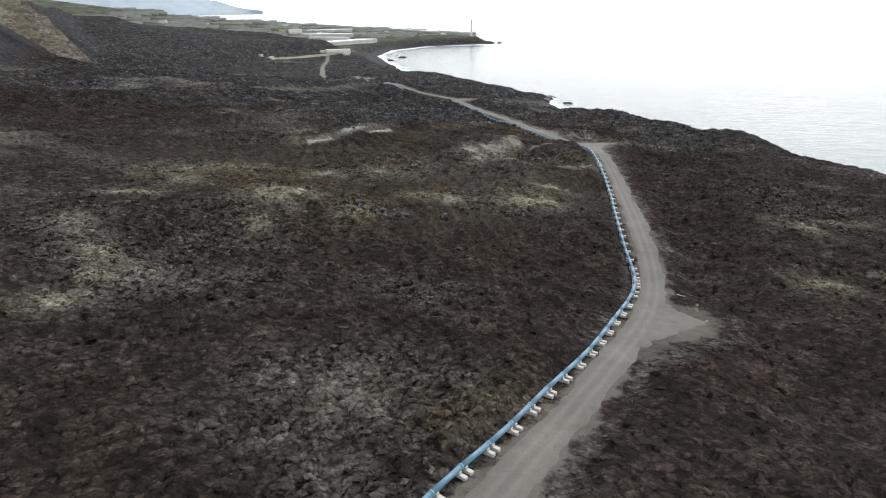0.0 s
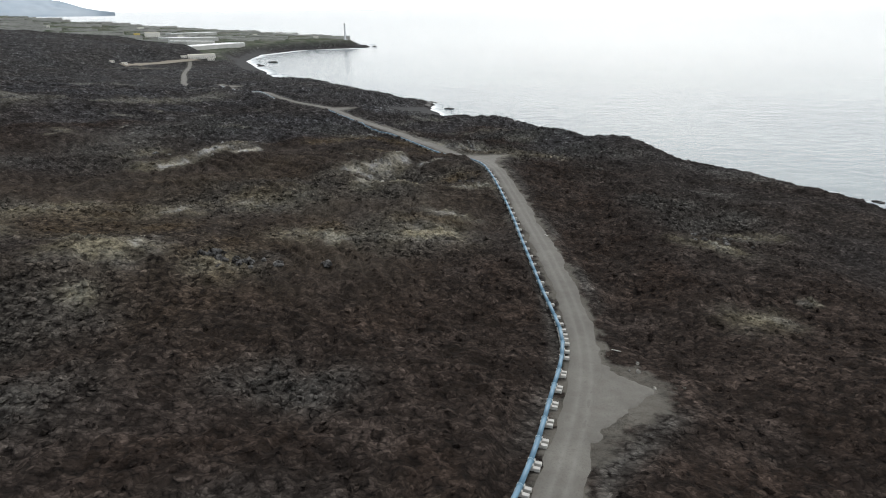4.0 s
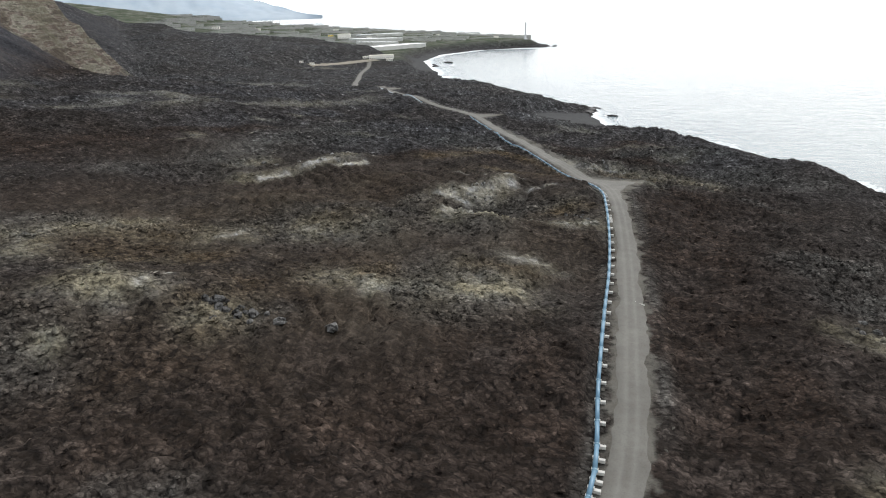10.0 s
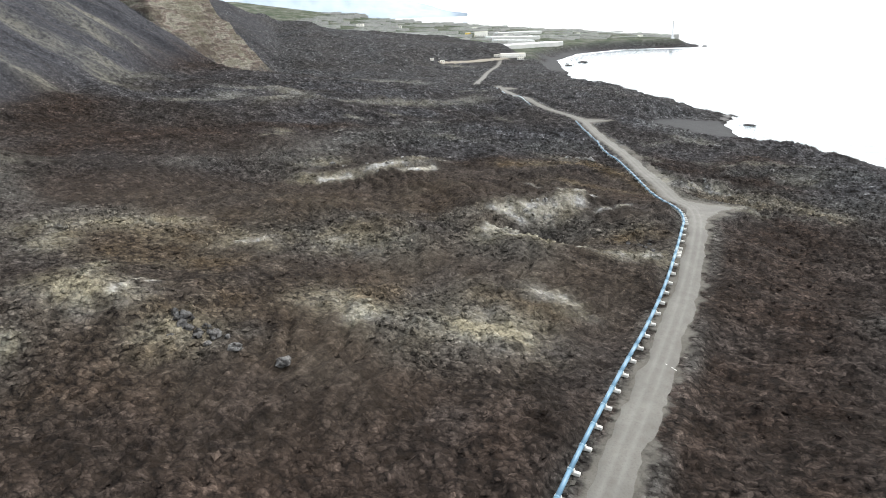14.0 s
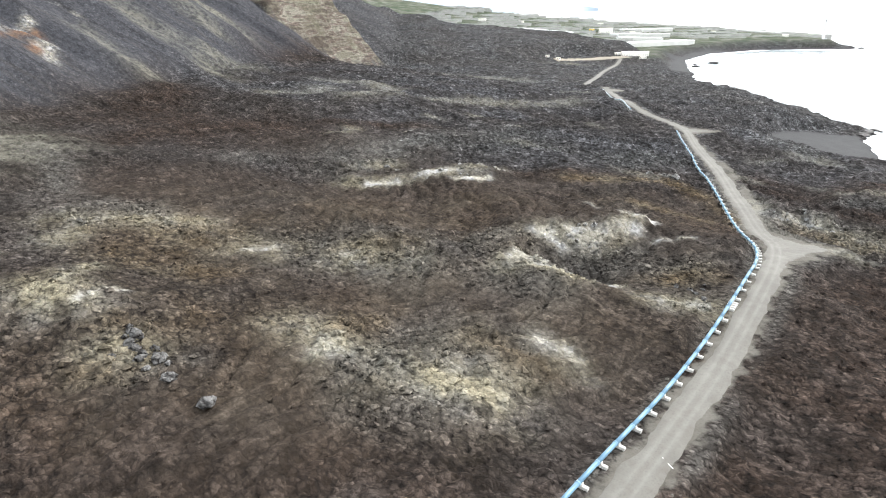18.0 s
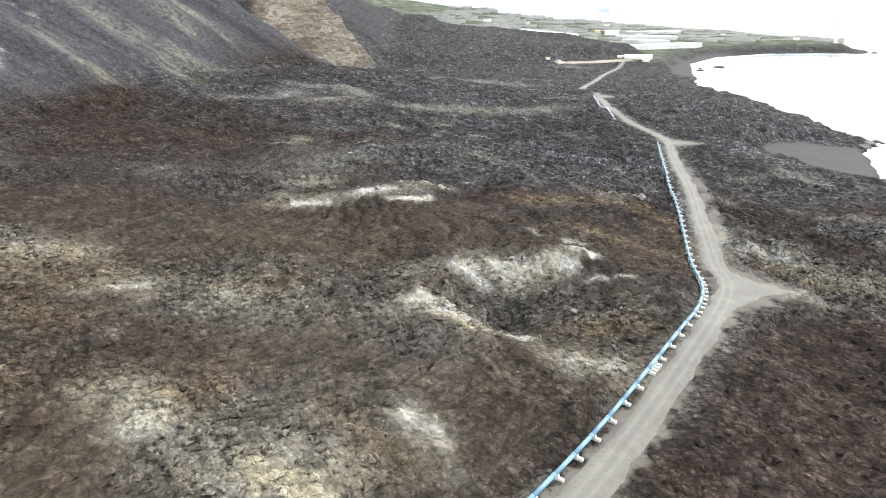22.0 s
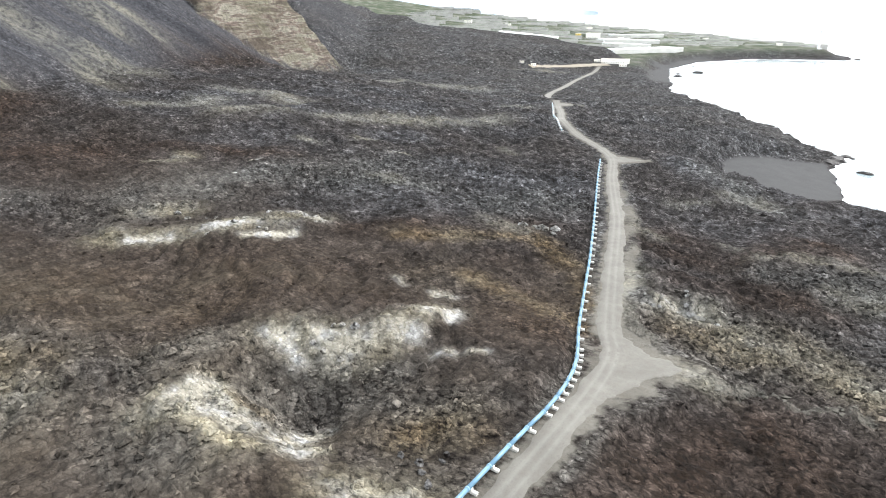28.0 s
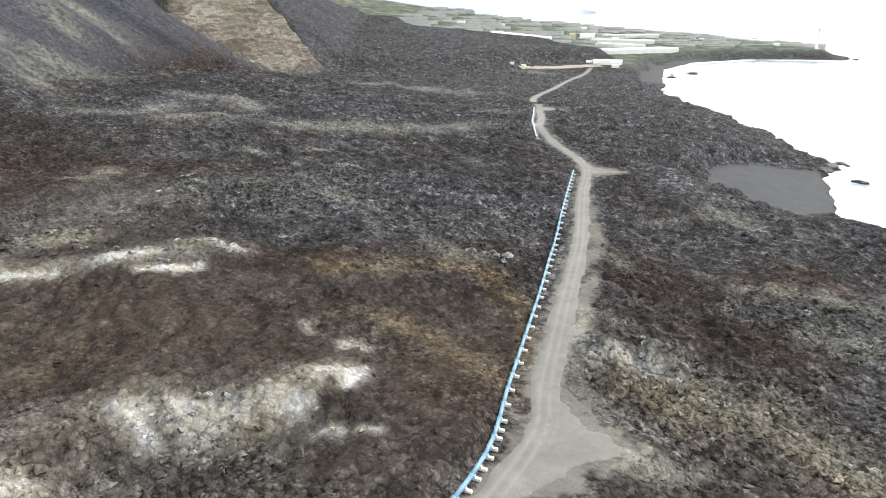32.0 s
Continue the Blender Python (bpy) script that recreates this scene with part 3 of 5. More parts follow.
def paint(me, name, values):
    a = me.attributes.new(name, "FLOAT", "POINT")
    a.data.foreach_set("value", np.asarray(values, np.float32))


def grid_faces(nx, ny):
    i = (np.arange(ny - 1)[:, None] * nx + np.arange(nx - 1)[None]).ravel()
    return np.stack([i, i + 1, i + nx + 1, i + nx], 1)


def graded(lo, fine_lo, fine_hi, hi, step, growth):
    """Positions along one axis: even steps in the middle, wider and wider ones outside."""
    mid = np.arange(fine_lo, fine_hi, step)
    up, s = [mid[-1]], step
    while up[-1] < hi:
        s *= growth
        up.append(up[-1] + s)
    down, s = [mid[0]], step
    while down[-1] > lo:
        s *= growth
        down.append(down[-1] - s)
    return np.concatenate([down[:0:-1], mid, up[1:]])


# ---- road lines and their levels ----
ROAD_LINE, FAR_LINE = curve_line(ROAD), curve_line(ROAD_FAR, 4.0)


def levels(line, width):
    z = bulk(line[:, 0], line[:, 1])
    k = np.ones(width) / width
    return np.convolve(np.pad(z, width // 2, mode="edge"), k, "same")[width // 2 : width // 2 + len(z)]


ROAD_Z, FAR_Z = levels(ROAD_LINE, 31), levels(FAR_LINE, 9)
SPUR_Z = [ROAD_Z[np.argmin(np.hypot(*(ROAD_LINE - np.array(s[1])).T))] for s in SPURS]


def folded(x, y):
    """Where the lava kept its wrinkled skin, between the road and the foot of the slope."""
    near = smooth(178, 200, y) * smooth(350, 320, y) * smooth(30, 22, x) * smooth(-190, -150, x)
    return near * smooth(-0.35, 0.15, grain(x, y, 24, 44) + 0.4 * grain(x, y, 9, 45))


def rubble(x, y):
    """Clinker, folds and blocks of the lava, about zero on the mean."""
    wx, wy = x + 5 * grain(x, y, 19, 21), y + 5 * grain(x, y, 19, 22)
    # flow folds: long curved wrinkles, strong in places and gone in others
    u = 0.62 * x + 0.78 * y + 16 * grain(x, y, 75, 30) + 6 * grain(x, y, 27, 32)
    v = 0.9 * x - 0.45 * y + 14 * grain(x, y, 60, 33) + 5 * grain(x, y, 21, 34)
    lobe = smooth(-0.25, 0.35, grain(x, y, 48, 35))
    fold = (1.7 * np.abs(np.sin(u * 0.34)) ** 0.7 - 1.1) * lobe + (1.7 * np.abs(np.sin(v * 0.42)) ** 0.7 - 1.1) * (1 - lobe)
    fold = fold * (0.55 + 0.45 * grain(x, y, 33, 36))
    # ropy tongues: smooth skin drawn into narrow festoons
    rope = np.maximum(strokes(x, y, SMOOTH, 1.6), 0.8 * folded(x, y))
    rope = rope * (1 - 0.8 * strokes(x, y, WHITE_1 + WHITE_2, 1.8))
    w = 0.93 * x + 0.36 * y + 12 * grain(x, y, 38, 38) + 5.0 * grain(x, y, 15, 39) + 0.8 * grain(x, y, 5.5, 40)
    festoon = 1.7 * np.abs(np.sin(w * 0.52)) ** 0.7 - 1.1 + 0.45 * np.abs(np.sin(w * 1.35 + 2 * grain(x, y, 8, 41)))
    hummock = 1.5 * (0.45 - np.abs(grain(wx, wy, 13, 42)))
    big = 0.65 + 0.35 * smooth(170, 260, y) + 1.3 * smooth(360, 560, y)
    crumb_near = 0.65 + 0.35 * smooth(170, 260, y)
    z = 2.2 * grain(x, y, 26, 24) + 0.6 * fold * (1 - 0.8 * rope) + 1.0 * festoon * rope * (0.9 + 0.6 * grain(x, y, 16, 43)) + 0.75 * big * hummock * (1 - 0.65 * rope) + 0.5 * big * grain(wx, wy, 6.5, 25) * (1 - 0.85 * rope)
    clod = np.abs(grain(x, y, 3.1, 26))
    crumb = (0.45 + 0.85 * smooth(-0.1, 0.5, grain(x, y, 40, 37))) * (1 - 0.75 * rope)
    z = z + crumb * crumb_near * (1.0 * (clod - 0.35) + 1.0 * (np.abs(grain(x + 40, y, 1.9, 27)) - 0.3))
    return z + 0.3 * grain(x, y, 0.9, 28)


def land(x, y):
    """The height of the ground and what covers it."""
    s = shore(x, y)
    z = bulk(x, y)
    over = inside(x, y, TALUS)
    slope = smooth(10, 40, over)
    z = z + rubble(x, y) * (1 - 0.7 * slope) * smooth(2500, 900, y) * (1 - 0.75 * smooth(1080, 1200, y))
    down, along = 0.62 * x + 0.79 * y, 0.62 * y - 0.79 * x
    z = z + slope * (4.5 * grain(down, along * 5, 110, 31) + 1.8 * grain(down, along * 5, 38, 46) + 1.2 * grain(x, y, 9, 47))
    road, at = near_line(x, y, ROAD_LINE, 30)
    level = np.interp(at, np.arange(len(ROAD_Z)), ROAD_Z)
    for outline, lz in zip(SPURS, SPUR_Z):
        m = np.flatnonzero((np.abs(x - outline[1][0]) < 45) & (np.abs(y - outline[1][1]) < 45))
        d = 0.75 * np.maximum(1.5 - inside(x[m], y[m], outline), 0)
        closer = d < road[m]
        road[m] = np.where(closer, d, road[m])
    d, a = near_line(x, y, FAR_LINE, 30)
    closer = d < road
    road, level = np.where(closer, d, road), np.where(closer, np.interp(a, np.arange(len(FAR_Z)), FAR_Z), level)
    bed = 1 - smooth(5.8, 9.5, road + 0.8 * grain(x, y, 4, 29))
    z = z * (1 - bed) + (level - 0.12) * bed
    # the shore: low cliffs of broken lava, or a beach in the bay and by the stack
    cove = smooth(-15, 3, inside(x, y, COVE) + 2.0 * grain(x, y, 9, 87) + grain(x, y, 3, 88))
    gentle = np.maximum(smooth(1120, 1190, y), cove)
    cliff = SEA + (z - SEA) * (0.30 * smooth(-1, 4, s) + 0.70 * smooth(4, 62, s))
    steep = np.where(y < 900, 0.12, 0.09)
    beach = SEA + np.minimum(steep * np.maximum(s, -30) + 0.54 * np.maximum(s - np.where(y < 900, 85, 30), 0), np.maximum(z - SEA, 0.3))
    z = cliff * (1 - gentle) + beach * gentle
    z = np.where(s < -1, np.maximum(SEA + 0.6 * (s + 1) - 0.3, SEA - 9), z)
    return z, s, road, over, cove


# ---- what covers the ground: strokes of crust and rubble, half-width and line ----
WHITE_1 = [
    (2, [(-26, 264), (-22, 264), (-18, 263)]),
    (1.5, [(-18, 270), (-13, 270)]),
    (2.6, [(-11, 271), (-8, 277), (-5, 284)]),
    (2.2, [(-7, 283), (-3, 285)]),
    (1.5, [(-28, 307), (-26, 306)]),
    (2, [(-6, 292), (-6, 302), (-2, 295)]),
    (1.6, [(-16, 307), (-12, 310)]),
    (1.2, [(4, 283), (7, 284)]),
    (1, [(10, 286), (13, 288)]),
    (1.8, [(-17, 239), (-16, 242), (-19, 245)]),
    (2, [(-12, 240), (-7, 240), (-4, 243)]),
    (2.2, [(-1, 246), (2, 248), (-2, 255)]),
    (1.6, [(4, 245), (6, 245)]),
]
WHITE_2 = [
    (1.8, [(-103, 273), (-95, 281)]),
    (1.6, [(-92, 289), (-84, 303)]),
    (1.8, [(-78, 296), (-71, 308)]),
    (2.4, [(-87, 318), (-82, 320), (-74, 321)]),
    (1.8, [(26, 344), (30, 349), (36, 352)]),
    (1, [(-139, 334), (-138, 336)]),
    (1, [(-149, 350), (-148, 352)]),
    (1.2, [(-128, 413), (-120, 417)]),
    (1.4, [(-75, 199), (-71, 204)]),
    (1, [(-65, 160), (-63, 161)]),
    (1.2, [(-64, 154), (-64, 156)]),
    (1.4, [(6, 209), (8, 208)]),
    (1.4, [(12, 209), (15, 208)]),
]
CREAM_PATCHES = [
    (1.4, [(-19, 243), (-12, 236), (-3, 236), (8, 249)]),
    (2.6, [(-23, 177), (-19, 180)]),
    (3.2, [(0, 182), (5, 184), (9, 186)]),
    (2.8, [(-73, 149), (-70, 150), (-67, 150)]),
    (1.8, [(-83, 164), (-73, 153)]),
    (2.2, [(-22, 181), (-18, 180)]),
    (2.8, [(-2, 184), (8, 185)]),
    (1.5, [(-65, 153), (-63, 153)]),
    (2.4, [(-98, 106), (-93, 104)]),
    (2.4, [(-84, 91), (-79, 93)]),
    (2.8, [(-115, 147), (-106, 146)]),
    (2.2, [(-85, 78), (-82, 77)]),
    (2, [(-69, 132), (-66, 131)]),
    (2.4, [(86, 186), (92, 179)]),
    (2, [(105, 202), (107, 199)]),
    (2.2, [(72, 132), (76, 133)]),
    (1.2, [(90, 143), (92, 143)]),
    (2.4, [(21, 246), (26, 247)]),
    (2, [(-19, 246), (-9, 244)]),
]
PALE_1 = [
    (6, [(47, 346), (62, 350), (76, 345)]),
    (3, [(-25, 263), (-7, 276), (-8, 302)]),
    (3.5, [(-18, 236), (-12, 240), (-3, 240), (2, 249)]),
    (4, [(-108, 269), (-90, 289), (-77, 323)]),
    (3.5, [(-119, 287), (-113, 297)]),
    (3, [(-164, 317), (-169, 333)]),
    (3.5, [(-103, 381), (-95, 379)]),
    (4, [(-42, 371), (-30, 370)]),
    (4, [(28, 346), (39, 353)]),
    (2.6, [(42, 315), (50, 313)]),
    (3.5, [(-7, 464), (1, 477)]),
    (3, [(-4, 413), (4, 409)]),
    (2, [(25, 423), (28, 422)]),
    (3.5, [(40, 416), (54, 423), (68, 422)]),
]
PALE_2 = [
    (4, [(64, 397), (74, 398)]),
    (5, [(8, 498), (22, 499)]),
    (2.5, [(-170, 394), (-163, 399)]),
    (2.5, [(-156, 420), (-153, 423)]),
    (2.5, [(-108, 483), (-103, 483)]),
    (4, [(-125, 171), (-116, 176), (-107, 167)]),
    (4, [(-114, 178), (-108, 189), (-101, 200)]),
    (3.5, [(-79, 157), (-61, 154)]),
    (4, [(-34, 180), (-20, 179)]),
    (6, [(-7, 183), (8, 186)]),
    (3, [(7, 209), (16, 206)]),
]
PALE_3 = [
    (5, [(-52, 214), (-42, 220)]),
    (3.5, [(20, 245), (27, 248)]),
    (3, [(-76, 198), (-69, 205)]),
    (4, [(-108, 116), (-90, 101), (-78, 92)]),
    (4, [(-117, 147), (-105, 146)]),
    (3, [(-87, 78), (-80, 78)]),
    (4, [(-77, 148), (-67, 148)]),
    (3.5, [(-24, 59), (-22, 61)]),
    (4, [(83, 186), (92, 178)]),
    (4, [(100, 197), (115, 200)]),
]
PALE_4 = [
    (3.5, [(69, 131), (78, 133)]),
    (3.5, [(0, 187), (9, 188)]),
    (3, [(-24, 180), (-16, 184)]),
    (4, [(-74, 204), (-69, 205)]),
    (3, [(-49, 149), (-43, 152)]),
    (4, [(17, 243), (26, 246)]),
    (4, [(19, 244), (27, 247)]),
    (4, [(20, 339), (14, 363)]),
]
BERM = [(2.2, [(24, 340), (31, 326), (40, 315), (48, 311)]), (1.8, [(49, 313), (56, 324), (66, 322), (76, 330)]), (2.4, [(-30, 459), (-11, 424), (-4, 404), (7, 378), (17, 352)])]
OCHRE_1 = [
    (1.8, [(-11, 270), (-5, 277), (-2, 284)]),
    (5, [(-14, 323), (4, 323), (14, 321)]),
    (4, [(-47, 333), (-24, 368), (-1, 355)]),
    (2.5, [(2, 351), (14, 334)]),
    (3, [(-14, 245), (-9, 248)]),
    (7, [(36, 341), (52, 344)]),
    (8, [(60, 352), (73, 341)]),
    (5, [(13, 260), (22, 269)]),
    (9, [(-93, 178), (-75, 183)]),
    (5, [(-3, 200), (11, 199)]),
    (5, [(-37, 180), (-23, 188)]),
    (6, [(-50, 153), (-46, 163)]),
    (5, [(-53, 156), (-44, 148)]),
    (5, [(-104, 199), (-68, 206)]),
    (2.5, [(0, 65), (5, 63)]),
    (5, [(-8, 55), (-3, 61)]),
    (5, [(-56, 218), (-43, 227)]),
    (7, [(-110, 181), (-83, 194)]),
]
RED_1 = [
    (16, [(60, 150), (62, 200), (60, 250)]),
    (12, [(56, 272), (64, 302)]),
    (14, [(35, 73), (53, 87)]),
    (14, [(-40, 41), (-58, 57)]),
    (9, [(-65, 327), (-47, 344), (-35, 381)]),
    (9, [(-17, 348), (12, 308)]),
    (7, [(-35, 199), (-38, 188)]),
    (14, [(-141, 191), (-140, 206)]),
    (14, [(-196, 285), (-194, 307)]),
    (14, [(-201, 259), (-242, 283)]),
    (12, [(-82, 264), (-71, 285), (-45, 298)]),
    (10, [(-59, 257), (-47, 279), (-27, 292)]),
    (10, [(-190, 322), (-175, 347), (-140, 370)]),
    (7, [(-17, 337), (-7, 344), (-9, 357)]),
    (14, [(14, 409), (39, 412), (56, 444)]),
    (12, [(36, 370), (53, 381)]),
    (16, [(-61, 131), (-27, 131), (3, 156)]),
    (16, [(44, 176), (63, 197), (75, 181)]),
    (18, [(-33, 114), (-7, 129), (16, 142)]),
    (14, [(-34, 156), (-6, 145)]),
    (20, [(-43, 82), (-23, 90), (2, 77)]),
    (20, [(37, 86), (59, 94)]),
]
GREY_1 = [
    (9, [(-109, 115), (-82, 96), (-82, 121), (-71, 129)]),
    (8, [(-78, 87), (-70, 93), (-58, 93)]),
    (6, [(-149, 140), (-129, 129)]),
    (6, [(-33, 59), (-22, 66), (-11, 65)]),
    (8, [(-30, 52), (-20, 54), (-4, 54)]),
    (6, [(-20, 43), (-9, 43)]),
    (5, [(-26, 103), (-17, 99)]),
    (7, [(-19, 184), (-8, 179), (-1, 177)]),
    (6, [(-13, 190), (-3, 197), (8, 195)]),
    (3.5, [(-44, 149), (-42, 154)]),
    (2.5, [(-36, 158), (-34, 160)]),
    (8, [(-63, 212), (-51, 225), (-36, 222)]),
    (12, [(-130, 285), (-133, 329), (-118, 403)]),
    (5, [(-157, 254), (-151, 265)]),
]
GREY_3 = [
    (4, [(90, 315), (101, 303)]),
    (6, [(83, 223), (105, 239)]),
    (5, [(124, 266), (133, 262)]),
    (6, [(89, 206), (118, 225)]),
    (8, [(49, 402), (92, 400)]),
    (8, [(-20, 549), (25, 492)]),
    (6, [(114, 351), (132, 355)]),
    (9, [(63, 359), (105, 367)]),
    (10, [(84, 440), (130, 420)]),
    (9, [(160, 330), (180, 300)]),
]
GREY_2 = [
    (7, [(-10, 247), (-13, 264), (-1, 274)]),
    (5, [(-29, 238), (-30, 254)]),
    (7, [(-20, 229), (-6, 231)]),
    (5, [(-1, 265), (17, 269)]),
    (10, [(-107, 360), (-90, 386)]),
    (9, [(-52, 389), (-40, 418)]),
    (4.5, [(23, 339), (36, 325), (44, 321)]),
    (8, [(44, 350), (62, 355), (78, 363)]),
    (7, [(46, 402), (73, 410)]),
    (4, [(32, 320), (39, 310)]),
    (3, [(-33, 459), (-8, 418)]),
    (2.5, [(9, 372), (20, 344)]),
    (5, [(-119, 298), (-123, 286)]),
    (5, [(-79, 128), (-66, 125)]),
    (6, [(-13, 185), (-2, 184)]),
    (5, [(-47, 151), (-40, 152)]),
]
SMOOTH = [
    (12, [(-113, 204), (-98, 231), (-88, 260), (-65, 284)]),
    (9, [(-18, 209), (-7, 218), (3, 229)]),
    (8, [(-36, 203), (-21, 215)]),
    (7, [(-56, 229), (-53, 249)]),
    (12, [(-82, 264), (-61, 279), (-31, 297)]),
    (9, [(-74, 286), (-58, 310), (-42, 330)]),
    (8, [(-15, 331), (-5, 342)]),
    (10, [(-141, 200), (-102, 223), (-59, 252)]),
    (9, [(-14, 155), (-22, 145)]),
    (9, [(-22, 165), (-18, 155)]),
]
FAINT = [(9, [(44, 328), (62, 340), (84, 346)]), (7, [(-149, 180), (-124, 179), (-115, 183)]), (4, [(-117, 181), (-104, 193), (-95, 200)]), (5, [(-202, 201), (-174, 196), (-140, 180), (-108, 197), (-86, 197), (-67, 216)])]
STREAKS = [(8, [(-242, 184), (-203, 199), (-192, 182)]), (6, [(-438, 357), (-410, 365), (-398, 391), (-390, 435)]), (5, [(-465, 427), (-446, 442)]), (4, [(-365, 301), (-331, 318)]),
           (5, [(-485, 453), (-454, 480)]), (6, [(-401, 380), (-394, 398), (-378, 410)]), (3, [(-319, 208), (-287, 208)]), (5, [(-384, 389), (-350, 384)])]
LEDGE = [(2, [(-344, 240), (-353, 257), (-363, 271)]), (2.2, [(-338, 262), (-341, 270), (-320, 258)]), (4, [(-323, 202), (-344, 218)]), (2.5, [(-396, 299), (-393, 310)])]
FOOT = [(22, [(-430, 500), (-470, 590), (-500, 680)]), (16, [(-261, 269), (-300, 315)]), (10, [(-207, 241), (-208, 269), (-188, 304)])]
BROAD = [(6, [(-293, 377), (-273, 397), (-288, 421)]), (6, [(-323, 460), (-259, 471)]), (6, [(-227, 390), (-218, 415)]), (7, [(-202, 444), (-186, 494), (-158, 548)]), (9, [(-391, 744), (-343, 808)]), (4, [(-202, 636), (-185, 634)]), (7, [(-499, 783), (-484, 819)]), (5, [(-308, 467), (-288, 476)]), (8, [(-456, 1080), (-415, 1116)])]
OLIVE = [(26, [(-60, 150), (-20, 190), (-30, 240)]), (24, [(-95, 200), (-55, 262)]), (16, [(10, 215), (14, 265)]), (14, [(-20, 318), (5, 322)])]
ORANGE = [(2, [(-338, 242), (-352, 268)]), (2.5, [(-326, 253), (-335, 261)])]


def strokes(x, y, lists, soft=1.0, gaps=0.4):
    """How strongly the strokes cover each place, 0 to 1."""
    out = np.zeros(np.shape(x))
    bend_x, bend_y = 1.6 * grain(x, y, 7, 71) + 0.8 * grain(x, y, 2.5, 73), 1.6 * grain(x, y, 7, 72) + 0.8 * grain(x, y, 2.5, 74)
    for width, line in lists:
        w = width * 1.15 * soft
        xs, ys = [p[0] for p in line], [p[1] for p in line]
        m = np.flatnonzero((x > min(xs) - 3 * w - 3) & (x < max(xs) + 3 * w + 3) & (y > min(ys) - 3 * w - 3) & (y < max(ys) + 3 * w + 3))
        if not len(m):
            continue
        px, py, best = x[m] + bend_x[m] * min(1, w / 3), y[m] + bend_y[m] * min(1, w / 3), np.full(len(m), 1e9)
        for (ax, ay), (bx, by) in zip(line, line[1:] or line):
            dx, dy = bx - ax, by - ay
            t = np.clip(((px - ax) * dx + (py - ay) * dy) / (dx * dx + dy * dy + 1e-9), 0, 1)
            best = np.minimum(best, np.hypot(px - ax - t * dx, py - ay - t * dy))
        out[m] = np.maximum(out[m], np.exp(-((best / w) ** 2)))
    return out * np.clip(0.88 + gaps * grain(x, y, 9, 75), 0, 1.1)


def cover(x, y, s, road, over, cove):
    talus, step, behind = slopes(x, y, 10 * grain(x, y, 70, 3) + 4 * grain(x, y, 24, 4))
    bare = smooth(2, 8, step) * smooth(-1.5, 2.5, step - np.maximum(talus, behind))
    slope = np.maximum(smooth(12, 45, over), 0.35 * smooth(0, 40, inside(x, y, BACK)))
    fields = smooth(1230, 1300, y) * smooth(30, 75, s) * (1 - smooth(-20, 10, inside(x, y, FAN))) * (1 - smooth(-40, 0, inside(x, y, BACK)))
    sand = np.maximum(smooth(0.9, 0.99, cove), smooth(1140, 1200, y) * (1 - smooth(26, 44, s + 12 * grain(x, y, 40, 81))) * (1 - smooth(1640, 1720, y)))
    dust = (1 - smooth(2.9, 5.3, road + 1.3 * grain(x, y, 3, 82) + 0.8 * grain(x, y, 1.1, 89))) * (0.95 + 0.25 * grain(x, y, 6, 83))
    dust = np.maximum(dust, strokes(x, y, BERM, 1.2, 0.5))
    return {
        "ash": np.clip(slope, 0, 1) * (1 - bare), "strata": bare, "crop": fields, "sand": np.clip(sand, 0, 1),
        # grey grows from y 480 on: distance haze put into the colour
        "grey": np.clip(np.maximum(0.75 * np.exp(-(((road - 5.4) / 1.8) ** 2)) * np.clip(0.45 + grain(x, y, 13, 86), 0, 1) * (y < 620), np.maximum(strokes(x, y, GREY_1 + GREY_2 + GREY_3, 1.25) * 0.72, np.maximum(0.3 * smooth(480, 850, y), strokes(x, y, FAINT, 1.2) * 0.6))), 0, 1), "dust": np.clip(dust, 0, 1),
        "brown": np.clip(np.maximum(strokes(x, y, OCHRE_1, 1.25) * 0.8, strokes(x, y, OLIVE, 1.2) * 0.25), 0, 1),
        "pale": np.clip(np.maximum(strokes(x, y, PALE_1 + PALE_2 + PALE_3 + PALE_4, 1.3) * 0.42, np.maximum(strokes(x, y, BROAD, 1.6) * 0.55, strokes(x, y, CREAM_PATCHES, 1.12) * 0.88)), 0, 1),
        "streak": strokes(x, y, STREAKS, 2.0) * 0.85,
        "white": np.maximum(strokes(x, y, WHITE_1 + WHITE_2, 0.98, 0.35) * 0.74, strokes(x, y, LEDGE, 1.2) * 0.7),
        "red": np.clip(np.maximum(strokes(x, y, RED_1 + FOOT, 1.3) * 0.8, 0.6 * smooth(185, 120, y + 25 * grain(x, y, 45, 48))), 0, 1), "smooth": np.maximum(strokes(x, y, SMOOTH, 1.5), 0.7 * folded(x, y)), "orange": strokes(x, y, ORANGE, 1.0) * 0.9,
        # cool rises with y, as painted haze over the far lava
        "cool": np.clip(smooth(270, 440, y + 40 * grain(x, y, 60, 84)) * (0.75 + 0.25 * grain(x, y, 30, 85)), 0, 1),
    }


GX = graded(-2650, -135, 115, 330, 0.7, 1.016)
GY = graded(-260, 34, 430, 3290, 0.7, 1.0085)
gx, gy = (a.ravel() for a in np.meshgrid(GX, GY))
gz, g_shore, g_road, g_over, g_cove = land(gx, gy)
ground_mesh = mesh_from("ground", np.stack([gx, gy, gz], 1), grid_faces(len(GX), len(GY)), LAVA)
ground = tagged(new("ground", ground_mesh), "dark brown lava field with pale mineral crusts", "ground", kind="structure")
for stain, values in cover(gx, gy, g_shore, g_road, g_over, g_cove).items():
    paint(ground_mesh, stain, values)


def height(x, y):
    """The ground's level at one place."""
    return float(land(np.array([float(x)]), np.array([float(y)]))[0][0])


